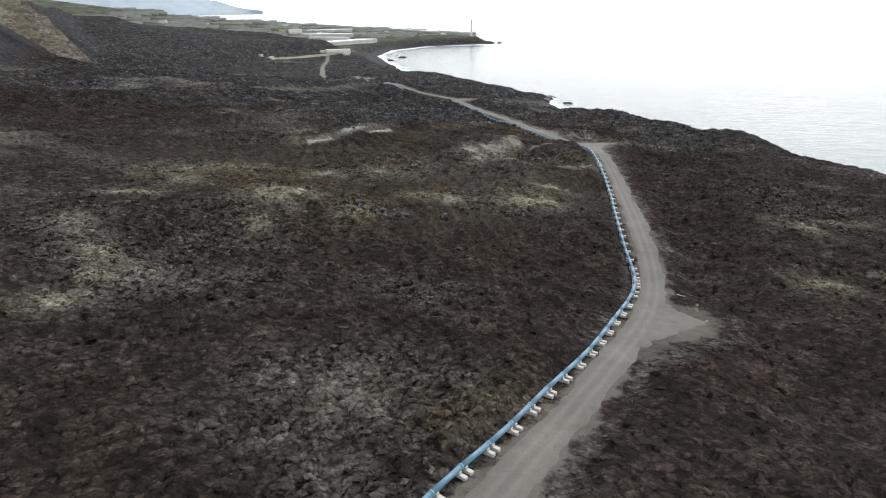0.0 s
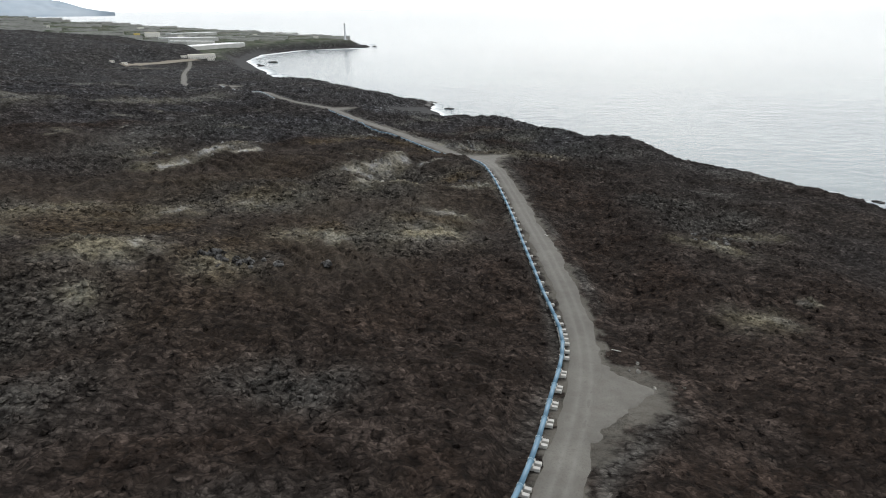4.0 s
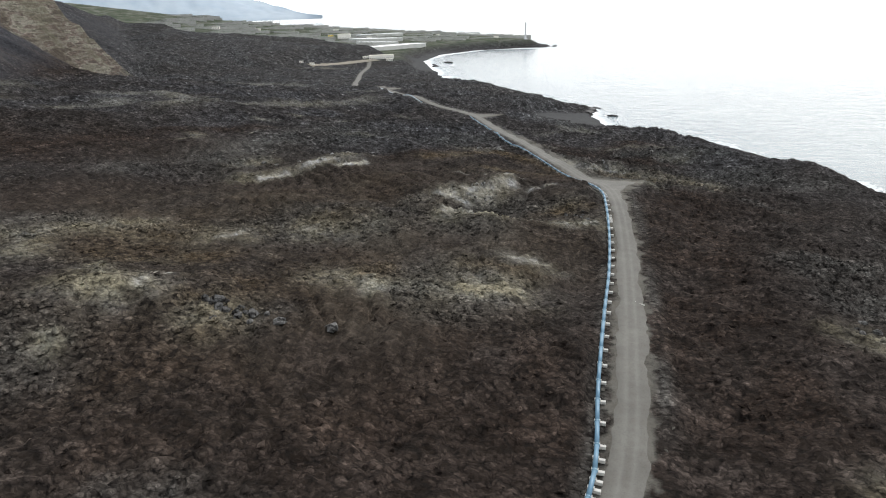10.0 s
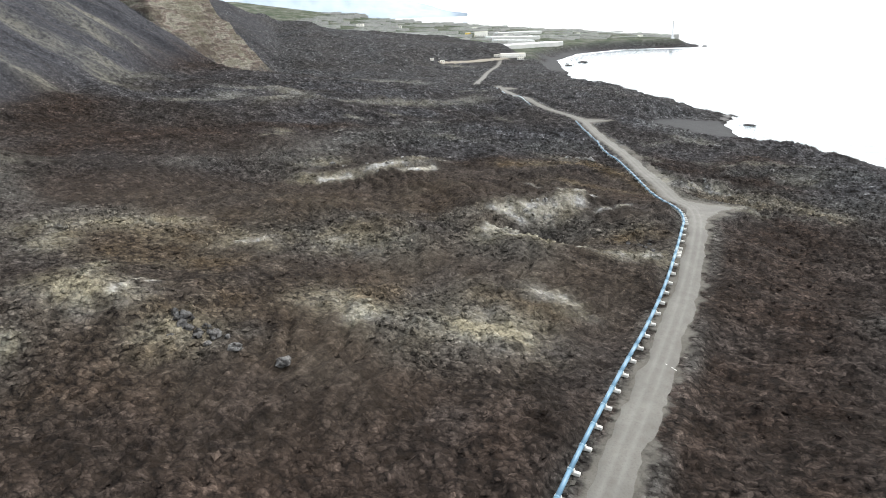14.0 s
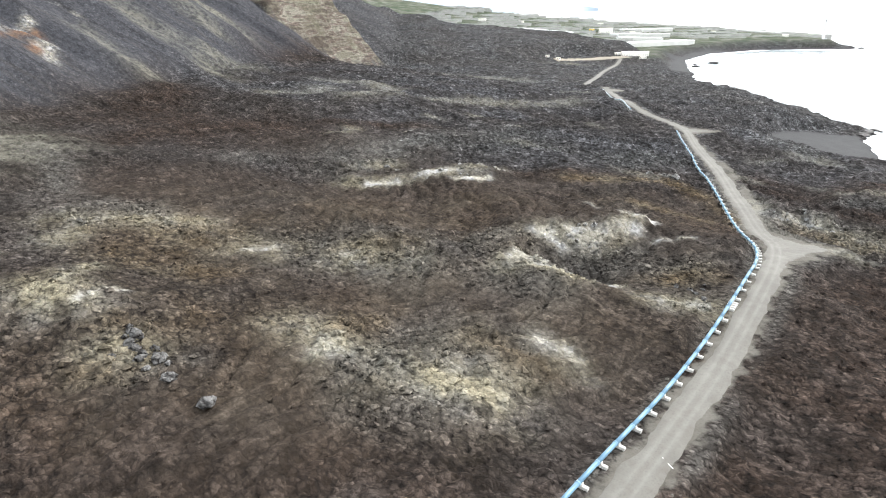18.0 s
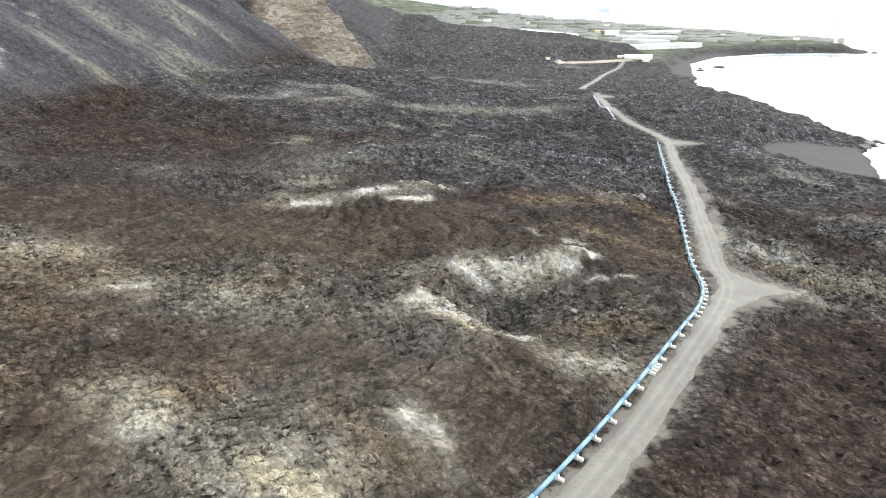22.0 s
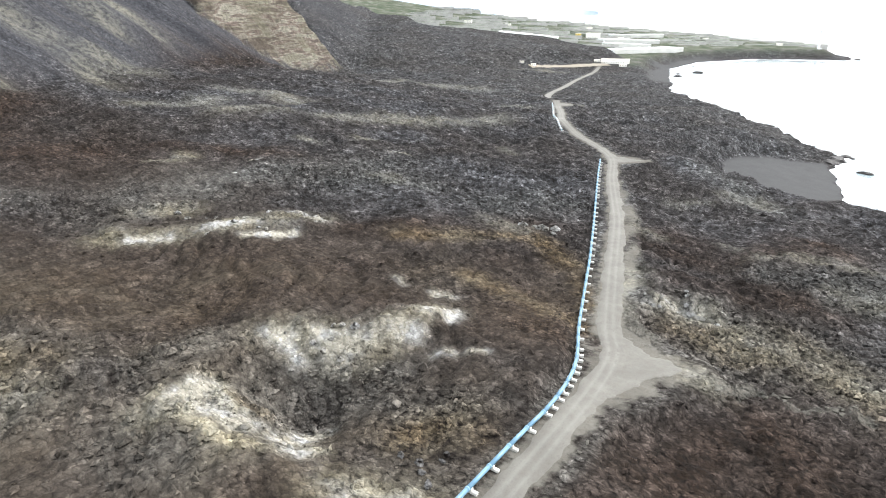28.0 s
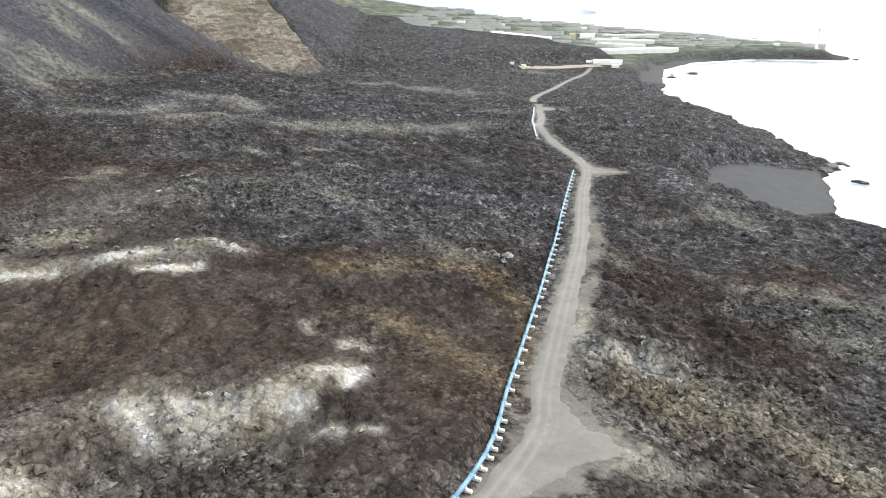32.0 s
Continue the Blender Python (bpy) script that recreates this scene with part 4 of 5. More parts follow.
# ---- the sea, one sheet out to the horizon, where it meets the sky just under eye level ----
ring = np.concatenate([np.linspace(0, 900, 60), np.geomspace(920, 4850, 50)])
turn = np.linspace(0, 2 * math.pi, 241)[:-1]
rr, tt = np.meshgrid(ring[1:], turn)
sx, sy = (60 + rr * np.sin(tt)).T.ravel(), (300 + rr * np.cos(tt)).T.ravel()
sr = rr.T.ravel()
sz = SEA + 80 * smooth(1900, 5400, sr) * 1.25
k = len(turn)
i = (np.arange(len(ring) - 2)[:, None] * k + np.arange(k)[None]).ravel()
j = (np.arange(len(ring) - 2)[:, None] * k + (np.arange(k)[None] + 1) % k).ravel()
sea_mesh = mesh_from("sea", np.stack([sx, sy, sz], 1), np.stack([i, j, j + k, i + k], 1), WATER)
paint(sea_mesh, "foam", np.exp(-np.maximum(-shore(sx, sy), 0) / 9.0))
sea = tagged(new("sea", sea_mesh), "pale grey calm sea under an overcast sky", "sea", kind="structure")

# ---- the road ----
def ribbon(line, lz, half, seed, tip=None, ruts=1.0):
    """A gravel strip with ragged edges along a line, and how much its wheel tracks show."""
    d = np.gradient(line, axis=0)
    d /= np.hypot(*d.T)[:, None] + 1e-9
    side = np.stack([d[:, 1], -d[:, 0]], 1)
    n = np.arange(len(line), dtype=float)
    cols = np.linspace(-1, 1, 15)
    wl = half * (1 + 0.16 * grain(n, n * 0, 7, seed) + 0.10 * grain(n, n * 0, 2.2, seed + 1))
    wr = half * (1 + 0.22 * grain(n, n * 0, 9, seed + 2) + 0.12 * grain(n, n * 0, 2.2, seed + 3))
    if tip is not None:
        f = np.linspace(0, 1, len(line)) ** 1.15
        wl, wr = wl * (1 - f) + tip * f, wr * (1 - f) + tip * f
    w = np.where(cols[None] < 0, wl[:, None], wr[:, None]) * cols[None]
    px, py = line[:, :1] + side[:, :1] * w, line[:, 1:] + side[:, 1:] * w
    rut = np.exp(-((np.abs(w) - 0.95) / 0.42) ** 2)
    pz = lz[:, None] + 0.07 - 0.05 * rut + 0.03 * grain(px, py, 0.9, seed + 4) - 0.22 * np.abs(cols[None]) ** 6
    verts = np.stack([px.ravel(), py.ravel(), pz.ravel()], 1)
    return verts, grid_faces(len(cols), len(line)), rut.ravel() * ruts


def road_piece(name, line, lz, half, seed, label, tip=None, ruts=1.0):
    verts, faces, rut = ribbon(line, lz, half, seed, tip, ruts)
    me = mesh_from(name, verts, faces[:, ::-1], TRACK)
    paint(me, "across", rut)
    return tagged(new(name, me), label, "road", kind="structure")


road_piece("road", ROAD_LINE, ROAD_Z, 2.9, 41, "grey gravel track with paler wheel ruts")
road_piece("road_far", FAR_LINE, FAR_Z, 3.6, 51, "straight grey gravel road to the village")


def spur_mesh(outline, lz):
    """A thin bed of gravel over a turning place, cut to its outline."""
    xs, ys = [p[0] for p in outline], [p[1] for p in outline]
    ax, ay = np.arange(min(xs) - 2, max(xs) + 2, 0.35), np.arange(min(ys) - 2, max(ys) + 2, 0.35)
    x, y = (v.ravel() for v in np.meshgrid(ax, ay))
    into = inside(x, y, outline) + 0.9 * grain(x, y, 3.1, 66) + 0.35 * grain(x, y, 1.1, 68)
    faces = grid_faces(len(ax), len(ay))
    faces = faces[(into[faces] > -1.0).all(1)]
    used, back = np.unique(faces, return_inverse=True)
    z = np.interp(near_line(x, y, ROAD_LINE, 40)[1], np.arange(len(ROAD_Z)), ROAD_Z) + 0.015 + 0.03 * grain(x, y, 1.4, 67) - 0.30 * np.clip(0.3 - into, 0, 2)
    me = mesh_from("road_spur", np.stack([x, y, z], 1)[used], back.reshape(faces.shape), TRACK)
    paint(me, "across", np.zeros(len(used)))
    return me


for n, (outline, lz) in enumerate(zip(SPURS, SPUR_Z)):
    tagged(new("road_spur_%d" % (n + 1), spur_mesh(outline, lz)), "short gravel turning place beside the track", "road", kind="structure")


# ---- things ----
def part(name, me, parent, label="", at=None):
    """A mesh as one part under a thing or another part."""
    ob = new(name, me)
    ob.parent = parent
    if at is not None:
        ob.matrix_local = at
    if label:
        ob["label"] = label
    return ob


def thing(name, m, label, category, group="", kind=""):
    ob = new(name)
    ob.empty_display_size = 0.2
    ob.matrix_world = m
    return tagged(ob, label, category, group, kind)


def bm_mesh(name, bm, mat, smooth_faces=False):
    me = bpy.data.meshes.new(name)
    bmesh.ops.recalc_face_normals(bm, faces=bm.faces)
    for face in bm.faces:
        face.smooth = smooth_faces
    bm.to_mesh(me)
    bm.free()
    me.materials.append(mat)
    return me


def box_mesh(name, size, mat, bevel=0.03, at=(0, 0, 0), rough=0.0, seed=0):
    """A box with worn edges, standing on at."""
    bm = bmesh.new()
    bmesh.ops.create_cube(bm, size=1.0)
    for v in bm.verts:
        v.co = Vector((v.co.x * size[0] + at[0], v.co.y * size[1] + at[1], (v.co.z + 0.5) * size[2] + at[2]))
    if bevel:
        bmesh.ops.bevel(bm, geom=bm.edges[:], offset=bevel, segments=1, affect="EDGES")
    if rough:
        rng = random.Random(seed)
        for v in bm.verts:
            v.co += Vector([rng.uniform(-rough, rough) for _ in range(3)])
    return bm_mesh(name, bm, mat)


def turned(name, profile, mat, sides=20, axis="Z"):
    """A solid turned from (radius, height) pairs about z, or laid along y."""
    bm = bmesh.new()
    rings = []
    for r, h in profile:
        ring = []
        for k in range(sides):
            a = 2 * math.pi * k / sides
            p = (r * math.cos(a), r * math.sin(a), h)
            ring.append(bm.verts.new(p if axis == "Z" else (p[0], h, p[1])))
        rings.append(ring)
    for a, b in zip(rings, rings[1:]):
        for k in range(sides):
            bm.faces.new((a[k], a[(k + 1) % sides], b[(k + 1) % sides], b[k]))
    bm.faces.new(rings[0])
    bm.faces.new(rings[-1])
    return bm_mesh(name, bm, mat, True)


# ---- the blue water main on its concrete supports ----
PIPE_A = [(-22, 14), (-7, 43), (-0.5, 54.5), (5.2, 66.5), (13.2, 83), (20.8, 103), (26.3, 118), (28.6, 130), (29, 151), (30.4, 182), (31.8, 206), (32.4, 230), (32.2, 252), (31.6, 270),
          (30.8, 284), (27, 300), (18, 320), (6, 349), (-1, 366), (-17, 403), (-46, 469), (-63, 509)]
PIPE_B = [(-112, 557), (-126, 577), (-151, 618), (-176, 663), (-193, 693)]
PIPE_R, LENGTH = 0.37, 6.0
support_base = box_mesh("pipe_support", (1.8, 0.62, 0.55), CONCRETE, 0.05, (0.5, 0, 0), 0.012, 3)
cradle_bm = bmesh.new()
profile = [(-0.5, 0.0), (0.5, 0.0), (0.5, 0.34), (0.37, 0.34)] + [(0.40 * math.cos(a), 0.44 + 0.40 * math.sin(a)) for a in np.linspace(-0.35, -math.pi + 0.35, 9)] + [(-0.37, 0.34), (-0.5, 0.34)]
front = [cradle_bm.verts.new((u, -0.26, v)) for u, v in profile]
rear = [cradle_bm.verts.new((u, 0.26, v)) for u, v in profile]
for n in range(len(profile)):
    cradle_bm.faces.new((front[n], front[(n + 1) % len(profile)], rear[(n + 1) % len(profile)], rear[n]))
cradle_bm.faces.new(front)
cradle_bm.faces.new(rear)
cradle_mesh = bm_mesh("cradle", cradle_bm, CONCRETE)
section_mesh = turned("pipe_section", [(PIPE_R, 0.0), (PIPE_R, LENGTH)], PIPE_BLUE, 20, "Y")
collar_mesh = turned("collar", [(PIPE_R - 0.02, -0.20), (PIPE_R + 0.075, -0.18), (PIPE_R + 0.085, -0.02), (PIPE_R + 0.05, 0.0), (PIPE_R + 0.05, 0.10), (PIPE_R - 0.02, 0.14)], COLLAR_BLUE, 20, "Y")
first_support = None


def support(x, y, z, yaw):
    global first_support
    m = pose(x, y, z, 0, 0, yaw)
    if first_support is None:
        first_support = tagged(new("pipe_support", support_base), "white concrete block carrying the blue water pipe", "support", "supports under the pipe")
        first_support.matrix_world = m
        part("cradle", cradle_mesh, first_support, "", pose(0, 0, 0.55))
        return first_support
    return copy_thing(first_support, m)


def pipeline(points, name, label, doubled, mesh):
    line = curve_line(points, 0.5)
    run = np.concatenate([[0], np.cumsum(np.hypot(*np.diff(line, axis=0).T))])
    joints = np.arange(0, run[-1], LENGTH)
    jx, jy = np.interp(joints, run, line[:, 0]), np.interp(joints, run, line[:, 1])
    ground_z = land(jx, jy)[0]
    top = np.convolve(np.pad(ground_z, 2, mode="edge"), np.ones(5) / 5, "valid") + 0.55 + 0.44
    top = np.maximum(top, ground_z + 0.8)
    main = thing(name, pose(jx[0], jy[0], ground_z[0]), label, "pipe")
    home = main.matrix_world.inverted()
    yaws = []
    for n in range(len(joints) - 1):
        a, b = Vector((jx[n], jy[n], top[n])), Vector((jx[n + 1], jy[n + 1], top[n + 1]))
        m = Matrix.Translation(a) @ (b - a).to_track_quat("Y", "Z").to_matrix().to_4x4() @ Matrix.Diagonal((1, (b - a).length / LENGTH, 1, 1))
        piece = part("pipe_section", mesh, main, "", home @ m)
        part("collar", collar_mesh, piece)
        yaws.append(math.degrees(math.atan2(b.y - a.y, b.x - a.x)) - 90)
    for n in range(len(joints) - 1):
        bend = abs(yaws[n] - yaws[max(n - 1, 0)]) + abs(yaws[min(n + 1, len(yaws) - 1)] - yaws[n])
        spots = [0.55]
        if bend > 11.0:
            spots = [0.55, 2.5, 4.4]
        elif bend > 6.0:
            spots = [0.55, 3.3]
        elif 244 < jy[n] < 254:
            spots = [0.55, 1.7, 2.85, 4.0]
        elif doubled(jy[n]):
            spots = [0.55, -0.75]
        for d in spots:
            f = d / LENGTH
            x, y = jx[n] + (jx[n + 1] - jx[n]) * f, jy[n] + (jy[n + 1] - jy[n]) * f
            support(x, y, top[n] + (top[n + 1] - top[n]) * f - 0.99, yaws[n])
    return main


pipeline(PIPE_A, "water_pipeline", "long blue water pipe on white concrete blocks", lambda y: y < 112, section_mesh)
pipeline(PIPE_B, "water_pipeline", "pale blue water pipe beside the far track", lambda y: False, turned("pipe_section", [(PIPE_R, 0.0), (PIPE_R, LENGTH)], PIPE_PALE, 16, "Y"))

# two offcuts of white tube by the track
for x, y, yaw, length in ((38.6, 120.5, 62, 1.8), (39.6, 189.5, 55, 2.6)):
    tube = tagged(new("plastic_tube", turned("plastic_tube", [(0.05, 0.0), (0.065, 0.02), (0.065, length), (0.05, length + 0.01)], PLASTER, 10, "Y")), "white plastic tube lying beside the gravel track", "tube")
    tube.matrix_world = pose(x, y, height(x, y) + 0.06, 0, 0, yaw)

# ---- loose lava blocks ----
FLAKE_V = np.array([(1, 0, 0), (-1, 0, 0), (0, 1, 0), (0, -1, 0), (0, 0, 1), (0, 0, -1)], float)
FLAKE_F = np.array([(0, 2, 4), (2, 1, 4), (1, 3, 4), (3, 0, 4), (2, 0, 5), (1, 2, 5), (3, 1, 5), (0, 3, 5)])


def scatter(name, label, count, area, low, high, seed, keep, dusty=0.0):
    """Many small broken stones in one mesh, coloured like the ground that they lie on."""
    rng = np.random.default_rng(seed)
    x, y = rng.uniform(area[0], area[1], count), rng.uniform(area[2], area[3], count)
    z, s, road, over, cove = land(x, y)
    tags = cover(x, y, s, road, over, cove)
    m = keep(x, y, s, road, over, cove, tags, rng.random(count))
    x, y, z, tags = x[m], y[m], z[m], {k: v[m] for k, v in tags.items()}
    tags["dust"] = np.maximum(tags["dust"], dusty)
    n = len(x)
    size = low * (high / low) ** (rng.random(n) ** 2.2)
    shape = FLAKE_V[None] * rng.uniform(0.7, 1.3, (n, 6, 1)) + rng.uniform(-0.3, 0.3, (n, 6, 3))
    shape = shape * np.stack([rng.uniform(0.9, 1.6, n), rng.uniform(0.6, 1.1, n), rng.uniform(0.4, 0.85, n)], 1)[:, None]
    a = rng.uniform(0, 2 * math.pi, n)[:, None]
    vx = (shape[:, :, 0] * np.cos(a) - shape[:, :, 1] * np.sin(a)) * size[:, None] + x[:, None]
    vy = (shape[:, :, 0] * np.sin(a) + shape[:, :, 1] * np.cos(a)) * size[:, None] + y[:, None]
    vz = shape[:, :, 2] * size[:, None] + (z + size * 0.25)[:, None]
    verts = np.stack([vx.ravel(), vy.ravel(), vz.ravel()], 1)
    faces = (FLAKE_F[None] + 6 * np.arange(n)[:, None, None]).reshape(-1, 3)
    me = mesh_from(name, verts, faces, BLOCKS, False)
    for k, v in tags.items():
        paint(me, k, np.repeat(v, 6))
    return tagged(new(name, me), label, "rocks", kind="stuff")


scatter("lava_rubble", "loose angular blocks of dark brown lava", 120000, (-125, 115, 34, 430), 0.2, 0.9, 5,
        lambda x, y, s, road, over, cove, tags, r: (s > 4) & (road > 7.2) & (cove < 0.3) & (r < 0.10 + 0.6 * tags["grey"]) & (r > 0.08 * tags["smooth"]))
scatter("lava_rubble", "heaped grey and pale lava blocks", 36000, (-125, 115, 34, 430), 0.28, 1.2, 6,
        lambda x, y, s, road, over, cove, tags, r: (s > 4) & (road > 7.5) & (np.maximum(tags["grey"], 0.7 * tags["pale"]) > 0.25) & (tags["white"] < 0.2) & (r < 0.8))
scatter("roadside_stones", "grey stones pushed aside along the gravel track", 26000, (-100, 60, 20, 560), 0.12, 0.5, 7,
        lambda x, y, s, road, over, cove, tags, r: (road > 3.0) & (road < 7.0) & (r < 0.1 + 0.9 * np.exp(-((road - 4.6) / 0.9) ** 2) * smooth(-0.2, 0.35, grain(x, y, 11, 90))), 0.85)
scatter("lava_rubble", "far blocks of dark lava", 4000, (-320, 130, 430, 800), 0.35, 1.0, 8,
        lambda x, y, s, road, over, cove, tags, r: (s > 3) & (road > 8) & (cove < 0.3))

scatter("gravel_heap", "pale grey stones heaped along the edge of the turning place", 9000, (18, 86, 300, 350), 0.16, 0.6, 9,
        lambda x, y, s, road, over, cove, tags, r: (road > 3.5) & (strokes(x, y, BERM, 1.2, 0.5) > 0.35), 1.0)

# ---- single boulders that stand out from the rubble ----
def boulder(x, y, size, grey, white, label, n):
    """One cracked, angular block, half sunk in the rubble."""
    rng = np.random.default_rng(300 + n)
    bm = bmesh.new()
    bmesh.ops.create_icosphere(bm, subdivisions=2, radius=1.0)
    stretch = Vector((rng.uniform(0.8, 1.35), rng.uniform(0.7, 1.0), rng.uniform(0.6, 1.0))) * size
    for v in bm.verts:
        k = 1 + 0.4 * noise.noise(v.co * 1.3 + Vector((n * 1.7, 0, 0))) + 0.22 * noise.noise(v.co * 3.3 + Vector((0, n, 0)))
        # flat broken faces
        q = Vector([round(c * 1.6) / 1.6 for c in v.co])
        v.co = Vector((v.co * 0.4 + q * 0.6) * k)
        v.co = Vector((v.co.x * stretch.x, v.co.y * stretch.y, v.co.z * stretch.z))
    me = bm_mesh("lava_boulder", bm, BLOCKS)
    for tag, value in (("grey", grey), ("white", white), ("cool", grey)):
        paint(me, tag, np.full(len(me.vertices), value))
    ob = tagged(new("lava_boulder", me), label, "boulder", "lava boulders")
    ob.matrix_world = pose(x, y, height(x, y) + 0.2 * size, 0, 0, float(rng.uniform(0, 360)))


CLUSTERS = [(22, -41, 153, 9, 4, 0.5, 1.3, 0.55, 0.0, "blue-grey lava block in a broken crag"), (10, -14, 270, 14, 8, 0.4, 0.9, 0.5, 0.3, "white-crusted lava block below the crater scarp"),
            (12, -88, 300, 15, 16, 0.5, 1.0, 0.6, 0.3, "white-crusted lava block in a bleached ridge"), (6, 39, 112, 4, 6, 0.25, 0.5, 0.8, 0.5, "pale stone beside the gravel track"),
            (10, 34, 352, 9, 5, 0.5, 0.9, 0.8, 0.25, "pale grey lava block beside the turning place"), (8, -25, 379, 7, 6, 0.8, 1.6, 0.8, 0.15, "grey lava block on a low rise"),
            (10, 92, 190, 10, 8, 0.5, 1.1, 0.5, 0.0, "grey lava block in a patch of rubble"), (8, 24, 258, 5, 10, 0.4, 0.8, 0.4, 0.0, "brown lava block near the pipe")]
placing = np.random.default_rng(77)
number = 0
for count, cx, cy, rx, ry, low, high, grey, white, label in CLUSTERS:
    for _ in range(count):
        x, y = placing.normal(cx, rx * 0.6), placing.normal(cy, ry * 0.6)
        if float(near_line(np.array([x]), np.array([y]), ROAD_LINE, 12)[0][0]) < 7.5:
            continue
        boulder(x, y, placing.uniform(low, high), grey, white, label, number)
        number += 1

# ---- rocks standing in the sea ----
for n, (x, y, r) in enumerate([(22, 727, 8.5), (28, 750, 3.4), (33, 747, 2.0), (-270, 1368, 7), (-278, 1282, 6), (-291, 1324, 4), (236, 326, 3.0), (258, 332, 2.2), (46, 700, 3.5), (-84, 1862, 7)]):
    rng = np.random.default_rng(90 + n)
    bm = bmesh.new()
    bmesh.ops.create_icosphere(bm, subdivisions=3, radius=1.0)
    for v in bm.verts:
        k = 1 + 0.35 * noise.noise(v.co * 1.7 + Vector((n * 3.1, 0, 0))) + 0.2 * noise.noise(v.co * 4.1)
        v.co = Vector((v.co.x * r * k * 1.5, v.co.y * r * k, v.co.z * r * k * 0.55))
    rock = tagged(new("sea_rock", bm_mesh("sea_rock", bm, WET_ROCK)), "wet black lava rock standing in the surf", "rock", "rocks off the shore")
    rock.matrix_world = pose(x, y, SEA - 0.1 * r, 0, 0, float(rng.uniform(0, 180)))

# ---- the lighthouse on the cape ----
lx, ly = -166.0, 1885.0
lz = height(lx, ly)
light = thing("lighthouse", pose(lx, ly, lz - 0.5), "tall slender grey lighthouse tower on the cape", "lighthouse")
part("tower", turned("tower", [(4.2, 0), (4.2, 0.6), (2.6, 0.8), (2.1, 38), (2.1, 39)], TOWER, 24), light)
part("gallery", turned("gallery", [(2.1, 38.6), (3.6, 39.0), (3.6, 39.4), (3.4, 39.4), (3.4, 40.4), (2.2, 40.4)], TOWER, 24), light)
part("lantern", turned("lantern", [(1.6, 39.4), (1.6, 43.4), (1.5, 43.5)], DARK_GLASS, 16), light, "dark glass lantern room")
part("dome", turned("dome", [(1.9, 43.4), (1.7, 44.4), (1.0, 45.2), (0.12, 45.6), (0.10, 48.0)], PLASTER, 16), light)
part("base_building", box_mesh("base_building", (5, 4, 2.6), TOWER, 0.1, (4, 2, 0)), light)

# ---- greenhouses, far off ----
def greenhouse(x, y, length, width, high, yaw, label):
    ux, uy = math.cos(radians(yaw)) * length / 2, math.sin(radians(yaw)) * length / 2
    low, top = height(x - ux, y - uy), height(x + ux, y + uy)
    tilt = math.degrees(math.atan2(top - low, length))
    g = thing("greenhouse", pose(x, y, (low + top) / 2 - 1.0, 0, -tilt, yaw), label, "greenhouse", "greenhouses by the village")
    spans = max(2, int(width / 9))
    bm = bmesh.new()
    rows = []
    for k in range(spans * 4 + 1):
        u = k / (spans * 4)
        lift = 0.9 * abs(math.sin(math.pi * u * spans))
        rows.append([bm.verts.new((e * length / 2, (u - 0.5) * width, high + 1.0 + lift)) for e in (-1, -0.33, 0.33, 1)])
    for a, b in zip(rows, rows[1:]):
        for k in range(3):
            bm.faces.new((a[k], a[k + 1], b[k + 1], b[k]))
    part("roof", bm_mesh("roof", bm, NETTING), g)
    for sx, sy, name in ((0, -1, "side_wall"), (0, 1, "side_wall"), (-1, 0, "end_wall"), (1, 0, "end_wall")):
        size = (length, 0.3, high + 9.2) if sy else (0.3, width - 0.7, high + 9.2)
        part(name, box_mesh(name, size, NET_SIDE if sy < 0 else NETTING, 0.05, (sx * (length / 2 - 0.15), sy * (width / 2 - 0.15), -8)), g)
    return g


for row in [(-440, 1530, 240, 46, 6, 76, "long white netted greenhouse above the dark beach"), (-498, 1588, 110, 26, 6, 55, "white netted greenhouse behind the beach"),
            (-532, 1677, 142, 42, 6, 53, "wide low white greenhouse between the fields"), (-562, 1800, 150, 24, 6, 58, "long low pale greenhouse near the sea"),
            (-705, 1512, 135, 55, 5, 25, "bright white greenhouse at the edge of the lava"), (-330, 1985, 110, 26, 4, 30, "pale greenhouse on the cape")]:
    greenhouse(*row)


# ---- houses ----
def house(x, y, w, d, h, yaw, wall, label, storeys=1, shed=False):
    b = thing("house", pose(x, y, height(x, y) - 0.5, 0, 0, yaw), label, "house", "houses of the village")
    part("wall", box_mesh("wall", (w, d, h + 0.5), wall, 0.06), b)
    part("roof", box_mesh("roof", (w + 0.5, d + 0.5, 0.35), ROOF, 0.05, (0, 0, h + 0.5)), b)
    for k in range(storeys):
        for n in range(max(2, int(w / 4))):
            u = (n + 0.5) / max(2, int(w / 4)) * w - w / 2
            if n == 0 and k == 0:
                part("door", box_mesh("door", (1.1, 0.12, 2.1), DOOR_WOOD, 0.02, (u, -d / 2 - 0.04, 0.5)), b)
            else:
                win = part("window", box_mesh("window", (1.4, 0.12, 1.2), PLASTER, 0.02, (u, -d / 2 - 0.03, 1.4 + 3 * k)), b)
                part("pane", box_mesh("pane", (1.2, 0.06, 1.0), DARK_GLASS, 0.0, (u, -d / 2 - 0.09, 1.5 + 3 * k)), win)
    return b


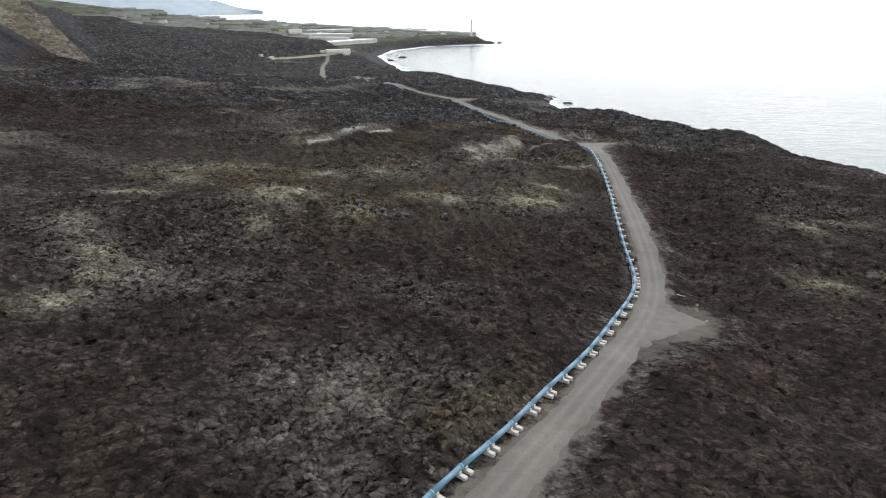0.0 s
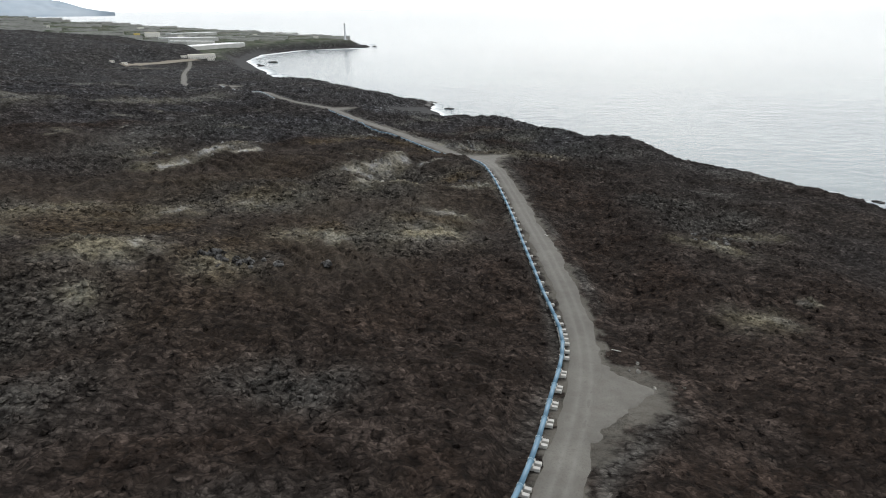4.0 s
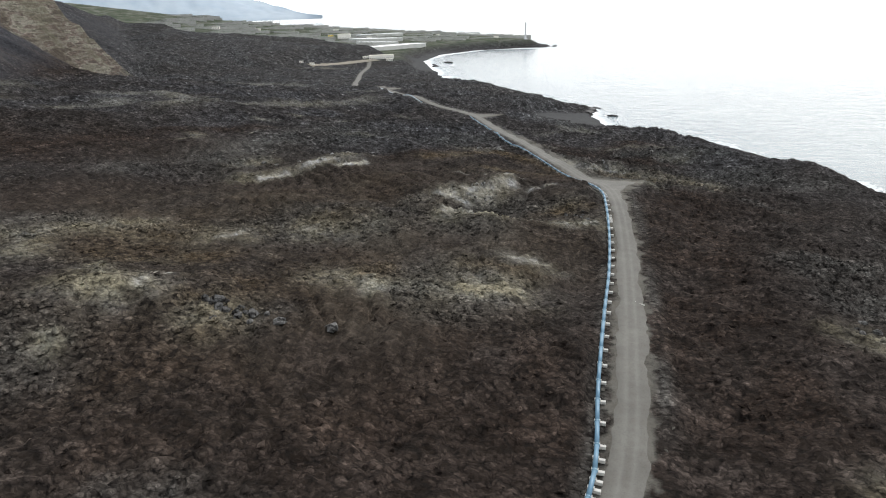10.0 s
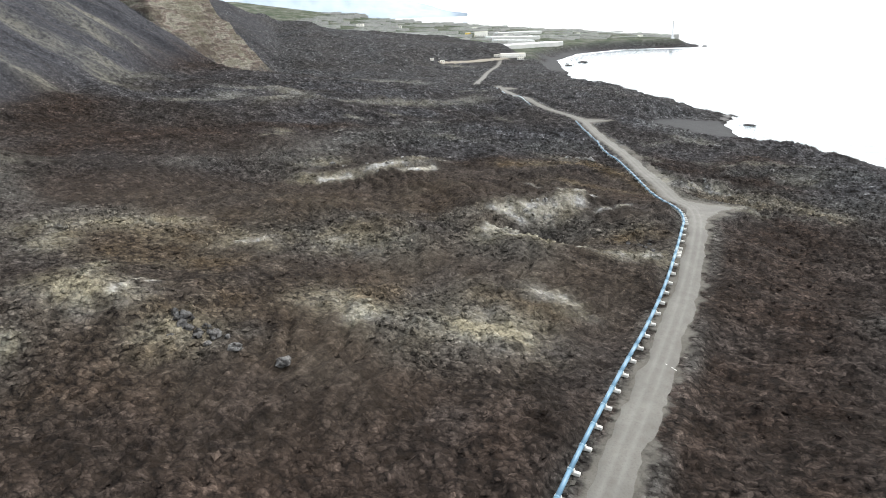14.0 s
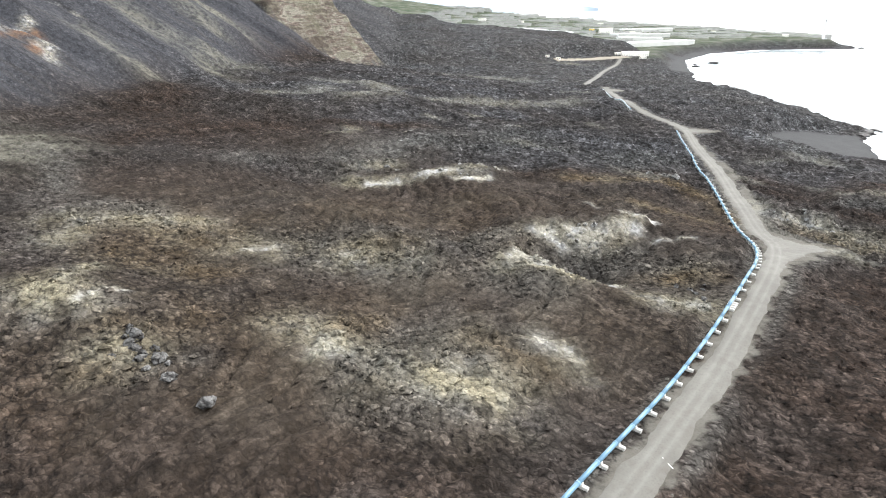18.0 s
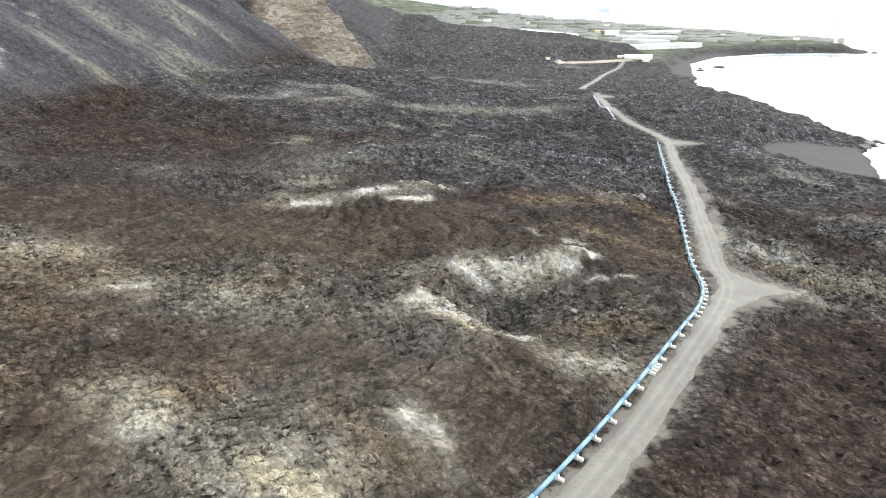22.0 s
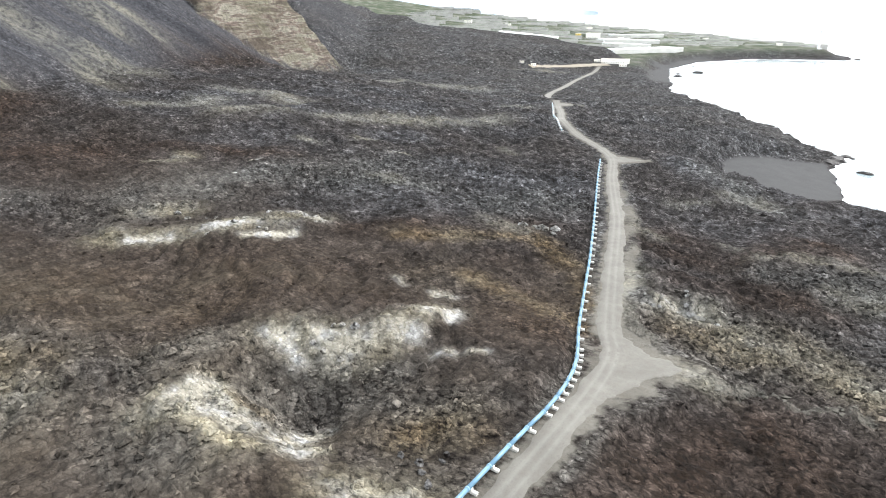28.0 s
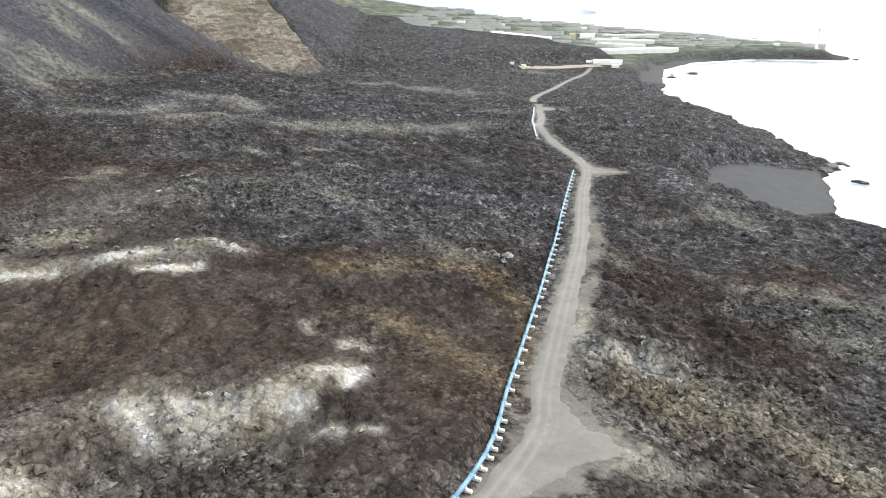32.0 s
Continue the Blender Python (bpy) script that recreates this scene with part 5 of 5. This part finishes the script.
for row in [(-382, 1264, 48, 18, 6.5, 22, PLASTER, "long white warehouse with a pale roof by the road"), (-360, 1246, 12, 8, 3.2, 20, PLASTER, "small white house near the road end"),
            (-412, 1256, 10, 8, 3.4, 30, PLASTER, "small white flat-roofed house by the road"), (-476, 1146, 8, 6, 3, 35, PLASTER, "white flat-roofed house at the edge of the lava"),
            (-490, 1132, 7, 5, 2.8, 30, PLASTER, "small white house at the edge of the lava"), (-642, 1640, 13, 11, 10, 25, YELLOW, "yellow three-storey building above the greenhouses", 3),
            (-614, 1662, 34, 18, 13, 25, PLASTER, "large white packing house beside the yellow building", 2), (-560, 1700, 14, 10, 7, 20, PLASTER, "white house among the fields", 2),
            (-700, 1820, 16, 12, 8, 25, PLASTER, "white cube-shaped house among the terraces", 2), (-880, 1700, 14, 10, 6, 25, PLASTER, "white house on the terraced slope", 2),
            (-980, 1650, 26, 12, 6, 25, PLASTER, "long white farm building on the terraced slope", 2), (-420, 1900, 12, 9, 4, 15, PLASTER, "small white house on the cape"),
            (-1010, 1500, 16, 10, 5, 30, PLASTER, "white house high on the terraces"), (-250, 1900, 14, 9, 4, 10, PLASTER, "low white house near the lighthouse")]:
    house(*row)

# a graded pale yard beside the houses
yard_line = curve_line([(-478, 1136), (-456, 1165), (-430, 1195), (-405, 1225), (-386, 1245)], 4.0)
yard_z = levels(yard_line, 5)
verts, faces, rut = ribbon(yard_line, yard_z, 15.0, 131, None, 0.0)
verts[:, 2] = land(verts[:, 0], verts[:, 1])[0] * 0.7 + np.repeat(yard_z, 15) * 0.3 + 0.7
yard_mesh = mesh_from("yard", verts, faces[:, ::-1], EARTH)
tagged(new("yard", yard_mesh), "levelled pale yard of bare earth beside the houses", "yard", kind="structure")


# ---- banana terraces ----
def terrace(cx, cy, length, depth, yaw, seed):
    """One walled field: a stone wall along its lower edge and a lumpy crop behind it."""
    c, s = math.cos(radians(yaw)), math.sin(radians(yaw))
    u, v = np.meshgrid(np.linspace(-0.5, 0.5, 14) * length, np.linspace(0, 1, 5) * depth)
    x, y = (cx + u * c - v * s).ravel(), (cy + u * s + v * c).ravel()
    z = land(x, y)[0]
    level = np.median(z)
    field = thing("terrace", pose(cx, cy, level), "walled terrace planted with green bananas", "terrace", "banana terraces")
    top = level + 1.7 + 0.7 * grain(x, y, 5, seed) + 0.5 * grain(x, y, 12, seed + 1)
    me = mesh_from("crop", np.stack([x - cx, y - cy, top - level], 1), grid_faces(14, 5), CROP)
    part("crop", me, field)
    k = np.arange(14)
    wx, wy, wz = x[:14] - cx, y[:14] - cy, np.minimum(z[:14] - level, 0) - 1.5
    ox, oy = 0.7 * s, -0.7 * c
    verts = np.concatenate([np.stack([wx + ox, wy + oy, wz], 1), np.stack([wx + ox, wy + oy, wx * 0 + 1.3], 1), np.stack([wx, wy, wx * 0 + 1.3], 1), np.stack([wx, wy, wz], 1)])
    faces = np.concatenate([np.stack([k[:-1] + 14 * a, k[:-1] + 1 + 14 * a, k[:-1] + 1 + 14 * (a + 1), k[:-1] + 14 * (a + 1)], 1) for a in range(3)])
    part("wall", mesh_from("wall", verts, faces, STONE_WALL, False), field)


rng = random.Random(12)
rows = 0
dist = 1330.0
while dist < 2500:
    u = -420.0
    while u < 560:
        length = rng.uniform(70, 190)
        # along the slope: rows cross the line of sight towards the cape
        cx, cy = -0.40 * dist - 40 + 0.91 * (u + length / 2), 0.91 * dist + 40 + 0.40 * (u + length / 2)
        s = float(inside(np.array([cx]), np.array([cy]), COAST)[0])
        free = float(inside(np.array([cx]), np.array([cy]), FAN)[0]) < -35 and float(inside(np.array([cx]), np.array([cy]), BACK)[0]) < -20
        if (55 if cx < -420 else 95) < s and free and cy > 1290 and rng.random() < 0.86 and not (-560 < cx and cy < 1720 and s < 210):
            terrace(cx, cy, length - 5, rng.uniform(0.55, 0.75) * 24 * (dist / 1500), 24, rows)
            rows += 1
        u += length
    dist += 24 * (dist / 1500)

# ---- the mountains beyond the bay, with the haze in their colour ----
az = np.radians(np.linspace(-24.0, -64.0, 161))
deg = -np.degrees(az)
crest = np.interp(deg, [24.0, 25.2, 26.2, 27.3, 28.6, 30.2, 34, 40, 52, 64], [-0.12, 0.02, 0.24, 0.66, 0.95, 1.5, 2.7, 4.4, 6.5, 7.5])
crest = crest + (0.10 * grain(deg, deg * 0, 0.9, 141) + 0.05 * grain(deg, deg * 0, 0.3, 142)) * smooth(25, 29, deg)
steps = np.linspace(0, 1, 24)
R = 3950 + 520 * steps[None] * smooth(24, 30, deg)[:, None] + 4 * steps[None]
tilt = -0.42 + (crest[:, None] + 0.42) * (steps[None] ** 0.8)
fold = 0.10 * grain(deg[:, None] + steps[None] * 0.6, steps[None] * 4 + deg[:, None] * 0, 0.7, 143) * np.sin(math.pi * steps[None]) * smooth(25.5, 30, deg)[:, None]
mx, my = 40 + R * np.sin(az)[:, None], 130 + R * np.cos(az)[:, None]
mz = 112 + R * np.tan(np.radians(tilt + fold))
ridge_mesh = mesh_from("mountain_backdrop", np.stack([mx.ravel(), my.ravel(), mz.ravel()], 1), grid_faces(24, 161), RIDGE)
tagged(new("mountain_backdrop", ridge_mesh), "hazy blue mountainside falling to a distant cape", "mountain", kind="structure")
